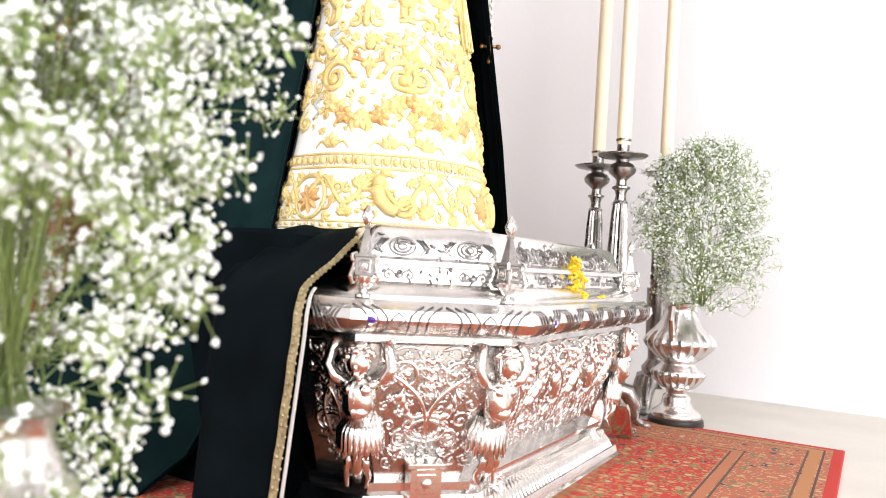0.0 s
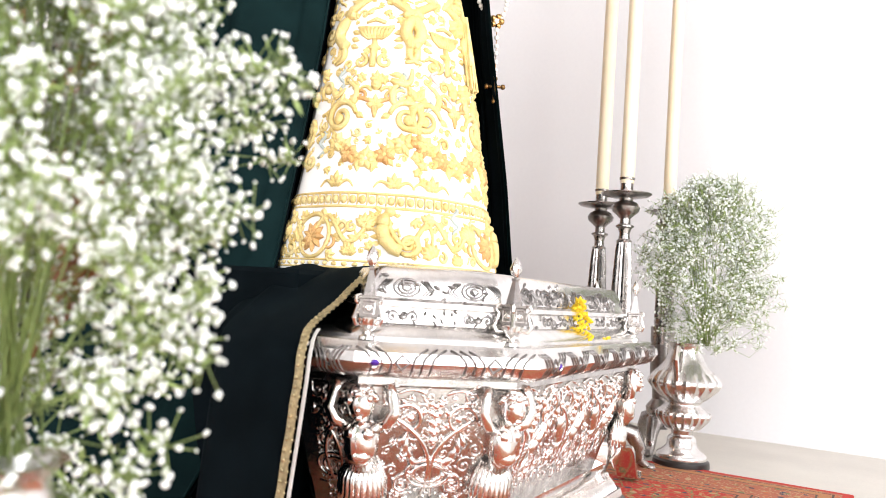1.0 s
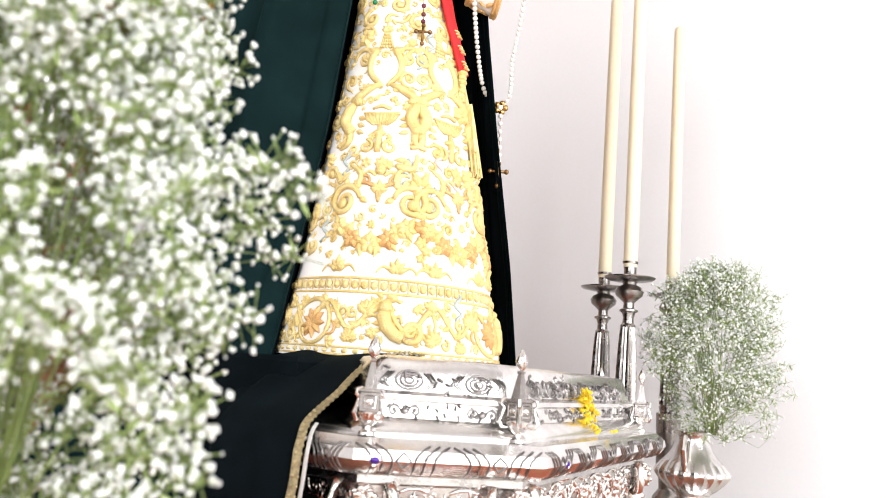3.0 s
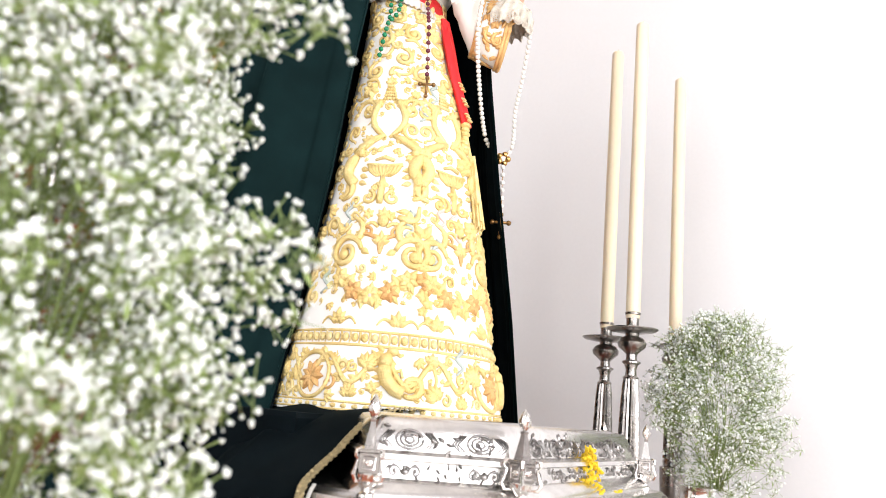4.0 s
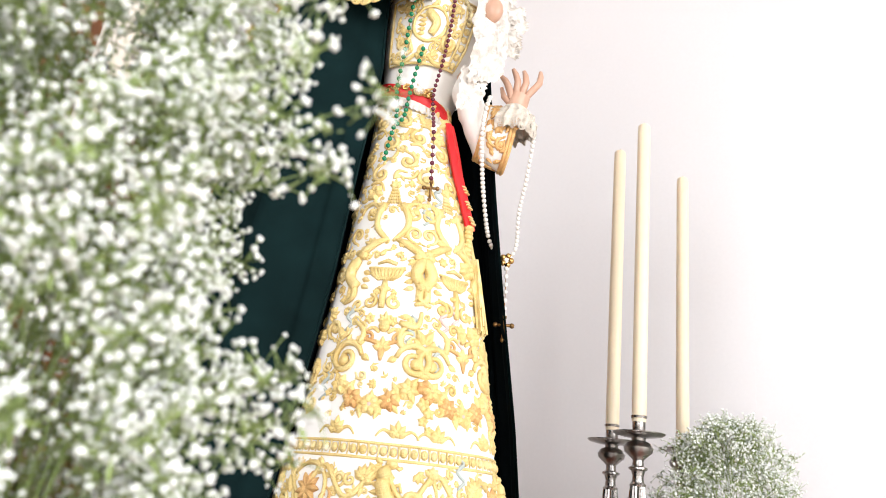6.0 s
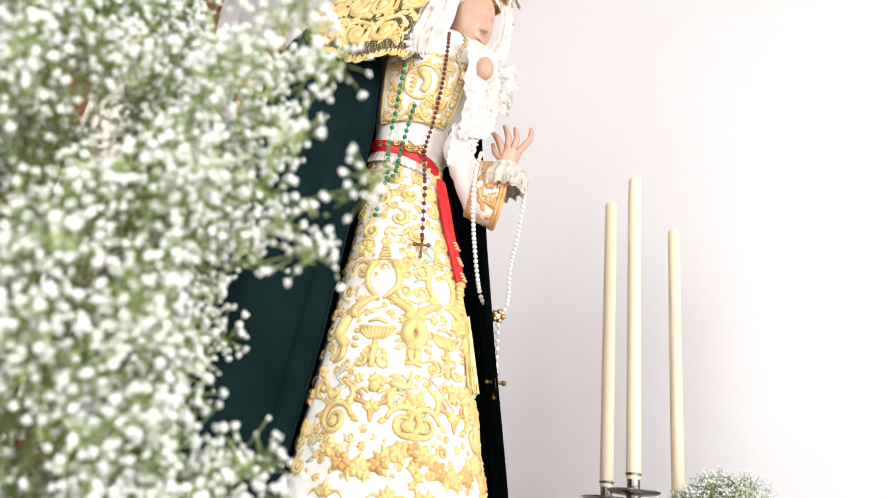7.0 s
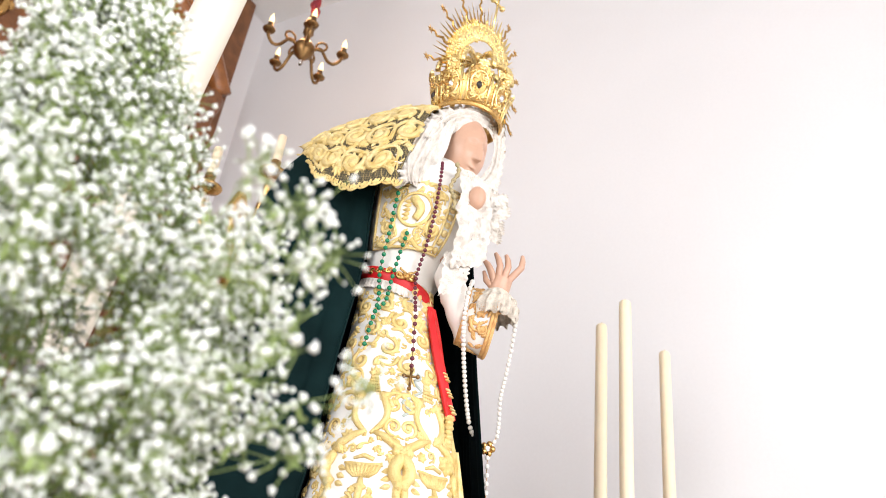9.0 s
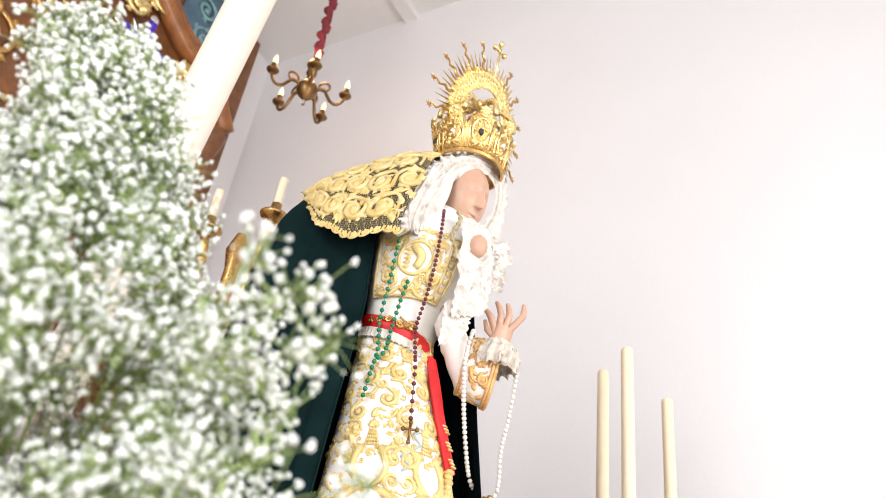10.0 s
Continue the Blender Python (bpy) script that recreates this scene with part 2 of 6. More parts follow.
AMETHYST = surface("violet_stone", (0.10, 0.03, 0.42), 0.08, vary=0.4, scale=200, bump=0.1)
BRONZE = surface("old_bronze", (0.30, 0.17, 0.07), 0.35, 1.0, vary=0.4, scale=20, bump=0.3, grain=140)
WALNUT = surface("carved_walnut", (0.26, 0.10, 0.035), 0.35, vary=0.5, scale=9, bump=0.4, grain=60)
BLUEPAINT = surface("blue_paint", (0.10, 0.19, 0.27), 0.5, vary=0.4, scale=7, bump=0.2)
PALEBLUE = surface("pale_blue_paint", (0.22, 0.40, 0.42), 0.5, vary=0.3, scale=9, bump=0.2)
GOLDWOOD = surface("varnished_wood", (0.40, 0.15, 0.045), 0.3, vary=0.5, scale=7, bump=0.3, grain=50)
VIOLET = surface("violet_ribbon", (0.08, 0.03, 0.55), 0.4, vary=0.2, scale=20, bump=0.2)
WINEROPE = surface("wine_cloth", (0.19, 0.012, 0.022), 0.7, vary=0.3, scale=40, bump=0.4)
GLASS = surface("window_glass", (1, 1, 1), 0.02, vary=0.0, bump=0.0, gloss_vary=0.0, extra={"Transmission Weight": 1.0})


def stitched(m, scale=330.0, depth=0.0016):
    """Couched metal thread: small raised cells over the fine grain."""
    nt = m.node_tree
    b = nt.nodes["Principled BSDF"]
    tc = nt.nodes.new("ShaderNodeTexCoord")
    vo = nt.nodes.new("ShaderNodeTexVoronoi")
    vo.inputs["Scale"].default_value, vo.inputs["Randomness"].default_value = scale, 0.55
    bp = nt.nodes.new("ShaderNodeBump")
    bp.invert = True
    bp.inputs["Strength"].default_value, bp.inputs["Distance"].default_value = 0.85, depth
    nt.links.new(tc.outputs["Object"], vo.inputs["Vector"])
    nt.links.new(vo.outputs["Distance"], bp.inputs["Height"])
    nt.links.new(b.inputs["Normal"].links[0].from_socket, bp.inputs["Normal"])
    nt.links.new(bp.outputs[0], b.inputs["Normal"])
    return m


for m_ in (THREAD, PALEGOLD, ROSEGOLD):
    stitched(m_)


def net_material():
    """A dark veil crossed by fine gold threads."""
    m = surface("gold_net", (0.03, 0.028, 0.02), 0.7, vary=0.2, scale=30, bump=0.2)
    nt = m.node_tree
    b = nt.nodes["Principled BSDF"]
    tc = nt.nodes.new("ShaderNodeTexCoord")
    vo = nt.nodes.new("ShaderNodeTexVoronoi")
    vo.feature = "DISTANCE_TO_EDGE"
    vo.inputs["Scale"].default_value, vo.inputs["Randomness"].default_value = 150, 0.3
    mr = nt.nodes.new("ShaderNodeMapRange")
    mr.inputs["From Min"].default_value, mr.inputs["From Max"].default_value = 0.025, 0.05
    mix = nt.nodes.new("ShaderNodeMix")
    mix.data_type = "RGBA"
    mix.inputs["A"].default_value, mix.inputs["B"].default_value = (0.50, 0.37, 0.14, 1), (0.025, 0.022, 0.016, 1)
    nt.links.new(tc.outputs["Object"], vo.inputs["Vector"])
    nt.links.new(vo.outputs["Distance"], mr.inputs["Value"])
    nt.links.new(mr.outputs[0], mix.inputs["Factor"])
    nt.links.new(mix.outputs["Result"], b.inputs["Base Color"])
    return m


def pierced(m, scale=210.0):
    """Small round holes of a bobbin lace, in rows that fade in and out."""
    nt = m.node_tree
    b = nt.nodes["Principled BSDF"]
    tc, vo, no = nt.nodes.new("ShaderNodeTexCoord"), nt.nodes.new("ShaderNodeTexVoronoi"), nt.nodes.new("ShaderNodeTexNoise")
    vo.inputs["Scale"].default_value, vo.inputs["Randomness"].default_value = scale, 0.35
    no.inputs["Scale"].default_value = 28.0
    size = nt.nodes.new("ShaderNodeMapRange")
    size.inputs["From Min"].default_value, size.inputs["From Max"].default_value = 0.45, 0.62
    size.inputs["To Min"].default_value, size.inputs["To Max"].default_value = 0.0, 0.36
    cut = nt.nodes.new("ShaderNodeMath")
    cut.operation = "GREATER_THAN"
    for n in (vo, no):
        nt.links.new(tc.outputs["Object"], n.inputs["Vector"])
    nt.links.new(no.outputs[0], size.inputs["Value"])
    nt.links.new(vo.outputs["Distance"], cut.inputs[0])
    nt.links.new(size.outputs[0], cut.inputs[1])
    nt.links.new(cut.outputs[0], b.inputs["Alpha"])


pierced(LACE)
pierced(CREAMLACE)
NET = net_material()


def rug_material():
    """Red wool with a flowered field and lighter striped borders along its edges."""
    m = surface("rug_wool", (0.5, 0.05, 0.03), 0.9, vary=0.2, scale=12, bump=0.8, grain=420, dist=0.003)
    nt = m.node_tree
    b = nt.nodes["Principled BSDF"]
    L = nt.links.new
    N = nt.nodes.new
    tc = N("ShaderNodeTexCoord")

    def mixed(factor, a, c):
        mx = N("ShaderNodeMix")
        mx.data_type = "RGBA"
        L(factor, mx.inputs["Factor"])
        for key, v in (("A", a), ("B", c)):
            if isinstance(v, tuple):
                mx.inputs[key].default_value = (*v, 1)
            else:
                L(v, mx.inputs[key])
        return mx.outputs["Result"]

    def math_node(op, a, c):
        n = N("ShaderNodeMath")
        n.operation = op
        for i, v in enumerate((a, c)):
            if isinstance(v, (int, float)):
                n.inputs[i].default_value = v
            else:
                L(v, n.inputs[i])
        return n.outputs[0]

    def cells(scale, low, high, rnd=1.0, feature="F1"):
        v = N("ShaderNodeTexVoronoi")
        v.feature = feature
        v.inputs["Scale"].default_value, v.inputs["Randomness"].default_value = scale, rnd
        L(tc.outputs["Object"], v.inputs["Vector"])
        r = N("ShaderNodeMapRange")
        r.inputs["From Min"].default_value, r.inputs["From Max"].default_value = low, high
        L(v.outputs["Distance"], r.inputs["Value"])
        return r.outputs[0], (v.outputs["Color"] if feature == "F1" else None)

    f1, c1 = cells(34, 0.38, 0.32)
    f2, c2 = cells(85, 0.36, 0.30)
    f3, _ = cells(17, 0.05, 0.035, 1.0, "DISTANCE_TO_EDGE")
    tint = N("ShaderNodeValToRGB")
    sep0 = N("ShaderNodeSeparateColor")
    L(c1, sep0.inputs[0]), L(sep0.outputs[0], tint.inputs["Fac"])
    tint.color_ramp.interpolation = "CONSTANT"
    els = tint.color_ramp.elements
    els[0].color = (0.45, 0.30, 0.14, 1)
    els[1].position, els[1].color = 0.3, (0.17, 0.19, 0.08, 1)
    for p, col in ((0.5, (0.52, 0.16, 0.05)), (0.7, (0.50, 0.38, 0.22)), (0.85, (0.05, 0.06, 0.09))):
        e = els.new(p)
        e.color = (*col, 1)
    field = mixed(f3, (0.50, 0.045, 0.03), (0.24, 0.20, 0.08))
    field = mixed(f1, field, tint.outputs[0])
    field = mixed(f2, field, (0.52, 0.20, 0.09))
    edge = mixed(f1, (0.42, 0.13, 0.07), tint.outputs[0])
    edge = mixed(f2, edge, (0.50, 0.30, 0.16))
    sep = N("ShaderNodeSeparateXYZ")
    L(tc.outputs["Object"], sep.inputs[0])
    ex = math_node("SUBTRACT", 0.77, math_node("ABSOLUTE", sep.outputs[0], 0))
    ey = math_node("SUBTRACT", 1.68, math_node("ABSOLUTE", sep.outputs[1], 0))
    d = math_node("MINIMUM", ex, ey)
    out = mixed(math_node("LESS_THAN", d, 0.30), field, edge)
    for lo, hi, col in ((0.287, 0.293, (0.10, 0.06, 0.05)), (0.262, 0.285, (0.46, 0.17, 0.08)), (0.252, 0.258, (0.10, 0.07, 0.05)), (0.093, 0.099, (0.10, 0.07, 0.05)), (0.06, 0.09, (0.45, 0.20, 0.08)), (0.05, 0.056, (0.09, 0.05, 0.04)), (-1, 0.03, (0.50, 0.03, 0.02))):
        inside = math_node("MULTIPLY", math_node("GREATER_THAN", d, lo), math_node("LESS_THAN", d, hi))
        out = mixed(inside, out, col)
    L(out, b.inputs["Base Color"])
    return m


# ---------------------------------------------------------------- the room
X0, X1, Y0, Y1, H = -4.5, 3.6, -3.6, 4.45, 5.95
whole("floor", Shape().block((X0 - 0.2, Y0 - 0.2, -0.12), (X1 + 0.2, Y1 + 0.2, 0)), STONE, "pale cream stone floor", "floor", "structure")
whole("ceiling", Shape().block((X0 - 0.2, Y0 - 0.2, H), (X1 + 0.2, Y1 + 0.2, H + 0.15)).block((-2.97, Y0, H - 0.05), (-2.85, Y1, H)), CEIL, "white painted ceiling with a joint strip", "ceiling", "structure")
wall_far = whole("wall_north", Shape().block((X0 - 0.2, Y1, 0), (X1 + 0.2, Y1 + 0.2, H)), PLASTER, "smooth white painted wall of large panels", "wall", "structure")
part("panel_seam", Shape().block((-2.6, Y1 - 0.0012, 1.157), (-0.55, Y1, 1.160)), PLASTER, wall_far)
part("panel_seam", Shape().block((-1.418, Y1 - 0.0008, 0.0), (-1.4165, Y1, 1.157)), PLASTER, wall_far)
part("panel_seam", Shape().block((-0.5515, Y1 - 0.0008, 1.16), (-0.550, Y1, H)), PLASTER, wall_far)
whole("wall_west", Shape().block((X0 - 0.2, Y0 - 0.2, 0), (X0, Y1, H)), PLASTER, "white wall behind the altarpiece", "wall", "structure")


def wall_with_opening(name, flip, fixed, lo, hi, holes, sill, head):
    """A wall 0.2 m thick along one axis with window openings from the sill to the head."""
    S = Shape()

    def put(a, b, z0, z1):
        if flip:
            S.block((min(fixed), a, z0), (max(fixed), b, z1))
        else:
            S.block((a, min(fixed), z0), (b, max(fixed), z1))
    put(lo, hi, 0, sill), put(lo, hi, head, H)
    edge = lo
    for a, b in holes:
        put(edge, a, sill, head)
        edge = b
    put(edge, hi, sill, head)
    w = whole(name, S, PLASTER, "unseen white painted wall with assumed tall windows", "wall", "structure", smooth=False)
    return w


# Both walls are out of view; their openings are added for the area lamps.
wall_with_opening("wall_east", True, (X1, X1 + 0.2), Y0 - 0.2, Y1, ((-2.7, -0.5), (0.2, 2.8)), 0.25, 3.25)
wall_with_opening("wall_south", False, (Y0 - 0.2, Y0), X0 - 0.2, X1, ((-2.1, 0.9),), 0.6, 4.4)
rug = whole("rug", Shape().block((-0.77, -1.68, 0), (0.77, 1.68, 0.011), 0.003), rug_material(), "red oriental wool rug with a flowered field", "rug", place=(-0.83, 1.88, 0.0))

# ---------------------------------------------------------------- silver urn
UX, UY = -0.77, 2.47


def octagon(d, z, w=0.24, l=0.57, c=0.225, back=0.12, far=0.635):
    w, l, f = w + d, l + d, far + d
    c = min(c, 0.95 * w)
    v = w + back
    return [(w, -l + c, z), (w, f - c, z), (w - c, f, z), (-v + c, f, z), (-v, f - c, z), (-v, -l + c, z), (-v + c, -l, z), (w - c, -l, z)]


def mouldings(table, back=0.12):
    return Shape().grid([octagon(d, z, back=back) for d, z in table], True, True)


urn = thing("silver_urn", (UX, UY, 0.011), "chased silver casket urn standing on the rug", "urn")
part("base", mouldings([(-0.035, 0), (-0.035, 0.03), (-0.045, 0.034), (-0.05, 0.05), (-0.075, 0.062), (-0.085, 0.085), (-0.1, 0.09), (-0.1, 0.105), (-0.125, 0.112), (-0.125, 0.125)]), SILVER, urn)
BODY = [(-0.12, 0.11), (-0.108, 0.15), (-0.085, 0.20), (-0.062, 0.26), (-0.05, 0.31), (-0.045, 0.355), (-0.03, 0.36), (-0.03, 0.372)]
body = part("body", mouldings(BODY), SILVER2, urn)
part("cornice", mouldings([(-0.03, 0.372), (-0.005, 0.376), (0.012, 0.386), (0.022, 0.402), (0.02, 0.418), (0.008, 0.428), (0.004, 0.434), (-0.03, 0.436), (-0.03, 0.442)]), PLATE, urn)
lid = part("lid", mouldings([(-0.028, 0.44), (-0.034, 0.45), (-0.058, 0.464), (-0.064, 0.490), (-0.052, 0.494), (-0.052, 0.502), (-0.070, 0.508), (-0.074, 0.522), (-0.084, 0.552), (-0.094, 0.562), (-0.13, 0.567)], 0.0), PLATE, urn)


def face_surface(k, table, back=0.12):
    """The k-th side of a moulded body: x along the side from its middle, y up."""
    def surf(x, y):
        d = lerp([(z, dd) for dd, z in table], y)[0]
        dn = lerp([(z, dd) for dd, z in table], y + 0.004)[0]
        ring, ring2 = octagon(d, y, back=back), octagon(dn, y + 0.004, back=back)
        a, b = Vector(ring[k]), Vector(ring[(k + 1) % 8])
        e = (b - a).normalized()
        p = (a + b) / 2 + e * x
        up = ((Vector(ring2[k]) + Vector(ring2[(k + 1) % 8])) / 2 - (a + b) / 2).normalized()
        return p, e.cross(up).normalized()
    return surf


def side_length(k, d):
    r = octagon(d, 0)
    return (Vector(r[(k + 1) % 8]) - Vector(r[k])).length


rng = random.Random(5)
for k in (7, 0, 1, 6):
    S = Shape()
    surf = face_surface(k, BODY)
    half = side_length(k, -0.06) / 2 - 0.035
    n = max(1, int(round(half / 0.105)))
    for i in range(n):
        cx = 0 if n == 1 else -half + (2 * i + 1) * half / n
        w = half / n
        for s in (-1, 1):
            volute(S, surf, cx + s * w * 0.55, 0.30, w * 0.36, 90 - s * 90, s, 0.0055, 1.4, 3)
            cord(S, surf, bend((cx + s * w * 0.85, 0.305), (cx + s * w * 0.12, 0.155), -s * 0.22), 0.006, 0.6)
            cord(S, surf, bend((cx + s * w * 0.2, 0.345), (cx + s * w * 0.8, 0.345), s * 0.15), 0.004, 0.6)
            volute(S, surf, cx + s * w * 0.5, 0.185, w * 0.22, 90, -s, 0.0045, 1.3, 3)
            for j in range(4):
                petal(S, surf, cx + s * w * (0.3 + 0.13 * j), 0.215 + 0.012 * j, radians(60 if s > 0 else 120) + s * 0.3 * j, w * 0.35, w * 0.1)
        for j in range(5):
            for q in range(-1, 2):
                pad(S, surf, cx + q * 0.009 * (1 - j / 6), 0.325 - j * 0.016 + 0.004 * abs(q), 0.0075, 0.008, 0.007)
        for q in (0.045, 0.03):
            line = [(cx + q * 0.9 * math.cos(2 * math.pi * t / 22), 0.205 + q * 0.55 * math.sin(2 * math.pi * t / 22)) for t in range(23)]
            cord(S, surf, line, 0.004, 1)
    used = []
    for turn in range(900):
        x, y, r = rng.uniform(-half, half), rng.uniform(0.14, 0.345), rng.choice((0.016, 0.013)) if turn < 300 else rng.choice((0.007, 0.009))
        if any(math.hypot(x - a, y - b) < (r + q) * 0.8 for a, b, q in used):
            continue
        used.append((x, y, r))
        if turn % 3:
            volute(S, surf, x, y, r, rng.uniform(0, 360), rng.choice((-1, 1)), r * 0.2, 1.3, 3)
        else:
            palmette(S, surf, x, y - r * 0.4, r, rng.uniform(0.8, 2.3))
    part("relief", S, SILVER, body, crisp=False)
# engraved cornice and lid
CORN = [(-0.005, 0.376), (0.012, 0.386), (0.022, 0.402), (0.02, 0.418), (0.008, 0.428)]
LIDW = [(-0.070, 0.508), (-0.074, 0.522), (-0.084, 0.552)]
LIDL = [(-0.058, 0.464), (-0.064, 0.490)]
for k in (7, 0, 1, 6):
    S = Shape()
    surf = face_surface(k, CORN)
    half = side_length(k, 0.01) / 2
    n = max(2, int(half / 0.06))
    for i in range(n):
        x = -half + (2 * i + 1) * half / n
        w = half / n
        for s in (-1, 1):
            for q in (0.0, 0.2, 0.4):
                cord(S, surf, bend((x + s * w * (0.25 + q), 0.379), (x + s * w * (0.55 + q), 0.425), s * 0.25, 8), 0.0022, 1, 4)
        line = [(x + 0.012 * math.cos(math.pi / 2 * t), 0.403 + 0.012 * math.sin(math.pi / 2 * t)) for t in range(5)]
        cord(S, surf, line, 0.0024, 1, 4)
    if k == 6:
        part("engraving", S, DARKLINE, urn, crisp=False, kind="stuff")
        continue
    low = face_surface(k, LIDL, 0.0)
    for i in range(n):
        x = (-half + (2 * i + 1) * half / n) * 0.86
        volute(S, low, x - 0.018, 0.475, 0.011, 0, 1, 0.0025, 1.2, 2)
        volute(S, low, x + 0.018, 0.475, 0.011, 180, -1, 0.0025, 1.2, 2)
        pad(S, low, x, 0.475, 0.008, 0.006, 0.004)
    top = face_surface(k, LIDW, 0.0)
    for i in range(n):
        x = (-half + (2 * i + 1) * half / n) * 0.78
        for q in (0.018, 0.012, 0.006):
            cord(S, top, [(x + q * 1.3 * math.cos(t * 0.42), 0.526 + q * 0.85 * math.sin(t * 0.42)) for t in range(16)], 0.0021, 1, 4)
        for s in (-1, 1):
            for q in (0.026, 0.031, 0.036):
                cord(S, top, [(x + s * q, 0.511), (x + s * (q + 0.014), 0.524), (x + s * q, 0.539)], 0.0019, 1, 4)
    for _ in range(int(150 * half)):
        petal(S, top, rng.uniform(-half, half) * 0.8, rng.uniform(0.508, 0.546), rng.uniform(0, 6.28), 0.014, 0.003, 0.6, 4)
        petal(S, low, rng.uniform(-half, half) * 0.84, rng.uniform(0.464, 0.486), rng.uniform(0, 6.28), 0.011, 0.0026, 0.6, 4)
    part("engraving", S, DARKLINE, urn, crisp=False, kind="stuff")
# stones on the cornice
for k, x in ((7, -0.125), (0, -0.30)):
    surf = face_surface(k, CORN)
    S = Shape()
    pad(S, surf, x, 0.402, 0.0075, 0.0055, 0.003)
    st = part("stone", S, AMETHYST, urn, "oval violet stone")
    S = Shape()
    cord(S, surf, [(x + 0.0105 * math.cos(t * 0.4), 0.402 + 0.0085 * math.sin(t * 0.4)) for t in range(17)], 0.002, 1)
    part("stone_setting", S, SILVER, st)


def cherub():
    """A plain bearing figure with raised arms above a leafy tail, facing +x."""
    S = Shape()
    S.ball((0.028, 0, 0.335), (0.024, 0.023, 0.028), 14, 10)
    rng2 = random.Random(3)
    for i in range(46):
        a, e = rng2.uniform(0, 6.28), rng2.uniform(0.15, 1.5)
        S.ball((0.026 + 0.023 * math.cos(a) * math.cos(e), 0.024 * math.sin(a) * math.cos(e), 0.338 + 0.026 * math.sin(e)), 0.0065, 6, 4)
    S.ball((0.050, 0, 0.331), (0.006, 0.005, 0.006), 6, 4)
    S.ball((0.046, 0, 0.318), (0.006, 0.008, 0.005), 6, 4)
    S.tube([(0.012, 0, 0.31), (0.016, 0, 0.285), (0.02, 0, 0.255), (0.014, 0, 0.225)], [0.016, 0.031, 0.029, 0.024], 14, 0.85)
    S.ball((0.03, 0.013, 0.287), (0.014, 0.013, 0.012), 8, 5).ball((0.03, -0.013, 0.287), (0.014, 0.013, 0.012), 8, 5).ball((0.03, 0, 0.248), (0.018, 0.022, 0.017), 10, 6)
    for s in (-1, 1):
        S.tube([(0.014, s * 0.026, 0.295), (0.02, s * 0.046, 0.305), (0.02, s * 0.056, 0.325), (0.012, s * 0.05, 0.35), (0.006, s * 0.042, 0.366)], [0.012, 0.012, 0.011, 0.0095, 0.011], 8)
    for i in range(13):
        a = (i - 6) * 0.26
        y, x = math.sin(a) * 0.03, math.cos(a) * 0.026
        S.tube([(x * 0.7, y * 0.75, 0.232), (x * 1.15, y * 1.15, 0.205), (x * 1.2, y * 1.2, 0.18), (x * 1.5, y * 1.4, 0.163 + 0.008 * (i % 2))], [0.005, 0.009, 0.008, 0.003], 6)
    S.tube([(0.012, 0, 0.21), (0.01, 0, 0.17), (0.02, 0, 0.14), (0.012, 0, 0.115)], [0.02, 0.02, 0.013, 0.007], 10)
    for s in (-1, 1):
        S.tube([(0.018, s * 0.012, 0.175), (0.024, s * 0.016, 0.15), (0.012, s * 0.02, 0.125), (0.022, s * 0.016, 0.108)], [0.009, 0.008, 0.006, 0.003], 6)
    return S.mesh("figure", SILVER)


FIG = cherub()
ring = octagon(-0.055, 0)
for i in (0, 7, 1, 2):
    p = Vector(ring[i])
    a = math.atan2((Vector(ring[i]) - Vector(ring[i - 1])).normalized().y - (Vector(ring[(i + 1) % 8]) - Vector(ring[i])).normalized().y,
                   (Vector(ring[i]) - Vector(ring[i - 1])).normalized().x - (Vector(ring[(i + 1) % 8]) - Vector(ring[i])).normalized().x)
    ob = part("figure", FIG, None, urn, "plain silver bearing figure")
    ob.matrix_local = pose(p.x, p.y, 0, 0, 0, math.degrees(a)) @ pose(-0.055, 0, 0.0, 0, 9, 0)

# pedestal blocks and the scrolled feet
for i in (7, 1):
    r = octagon(-0.07, 0)
    p = (Vector(r[i]) + Vector(r[(i + 1) % 8])) / 2
    S = Shape().block((-0.022, -0.028, 0.085), (0.022, 0.028, 0.145), 0.003).block((-0.027, -0.034, 0.140), (0.027, 0.034, 0.150), 0.002)
    S.block((0.020, -0.017, 0.097), (0.0245, 0.017, 0.132), 0.002)
    S.ball((0.0245, 0, 0.1145), (0.004, 0.010, 0.010), 12, 6)
    ob = part("pedestal_block", S, SILVER, urn)
    ob.matrix_local = pose(p.x, p.y, 0, 0, 0, -45 if i == 7 else 45)
for y in (0.665, -0.60):
    s = 1 if y > 0 else -1
    S = Shape()
    prof = [(0.0, 0.12), (0.03, 0.10), (0.05, 0.06), (0.075, 0.02), (0.11, 0.006), (0.125, 0.016), (0.118, 0.028)]
    S.grid([[(x, s * a, z) for x in (-0.03, 0.03)] + [(x, s * (a - 0.012), z - 0.006 * (a < 0.09)) for x in (0.03, -0.03)] for a, z in prof], True, True)
    ob = part("scroll_foot", S, SILVER, urn)
    ob.location = (0.12, y - s * 0.02, 0)
S = Shape()
for s in (-1, 1):
    for k in range(2):
        base = face_surface(0, [(-0.045, 0.02), (-0.05, 0.06), (-0.085, 0.085)])
        volute(S, base, s * (0.30 - 0.02 * k), 0.085, 0.016, 0 if s > 0 else 180, s, 0.005, 1.5, 2)
base = face_surface(0, [(-0.05, 0.04), (-0.053, 0.055), (-0.085, 0.085), (-0.1, 0.105)])
for i in range(44):
    x = -0.34 + i * 0.0158
    petal(S, base, x, 0.052, radians(80), 0.034, 0.006, 0.35, 4)
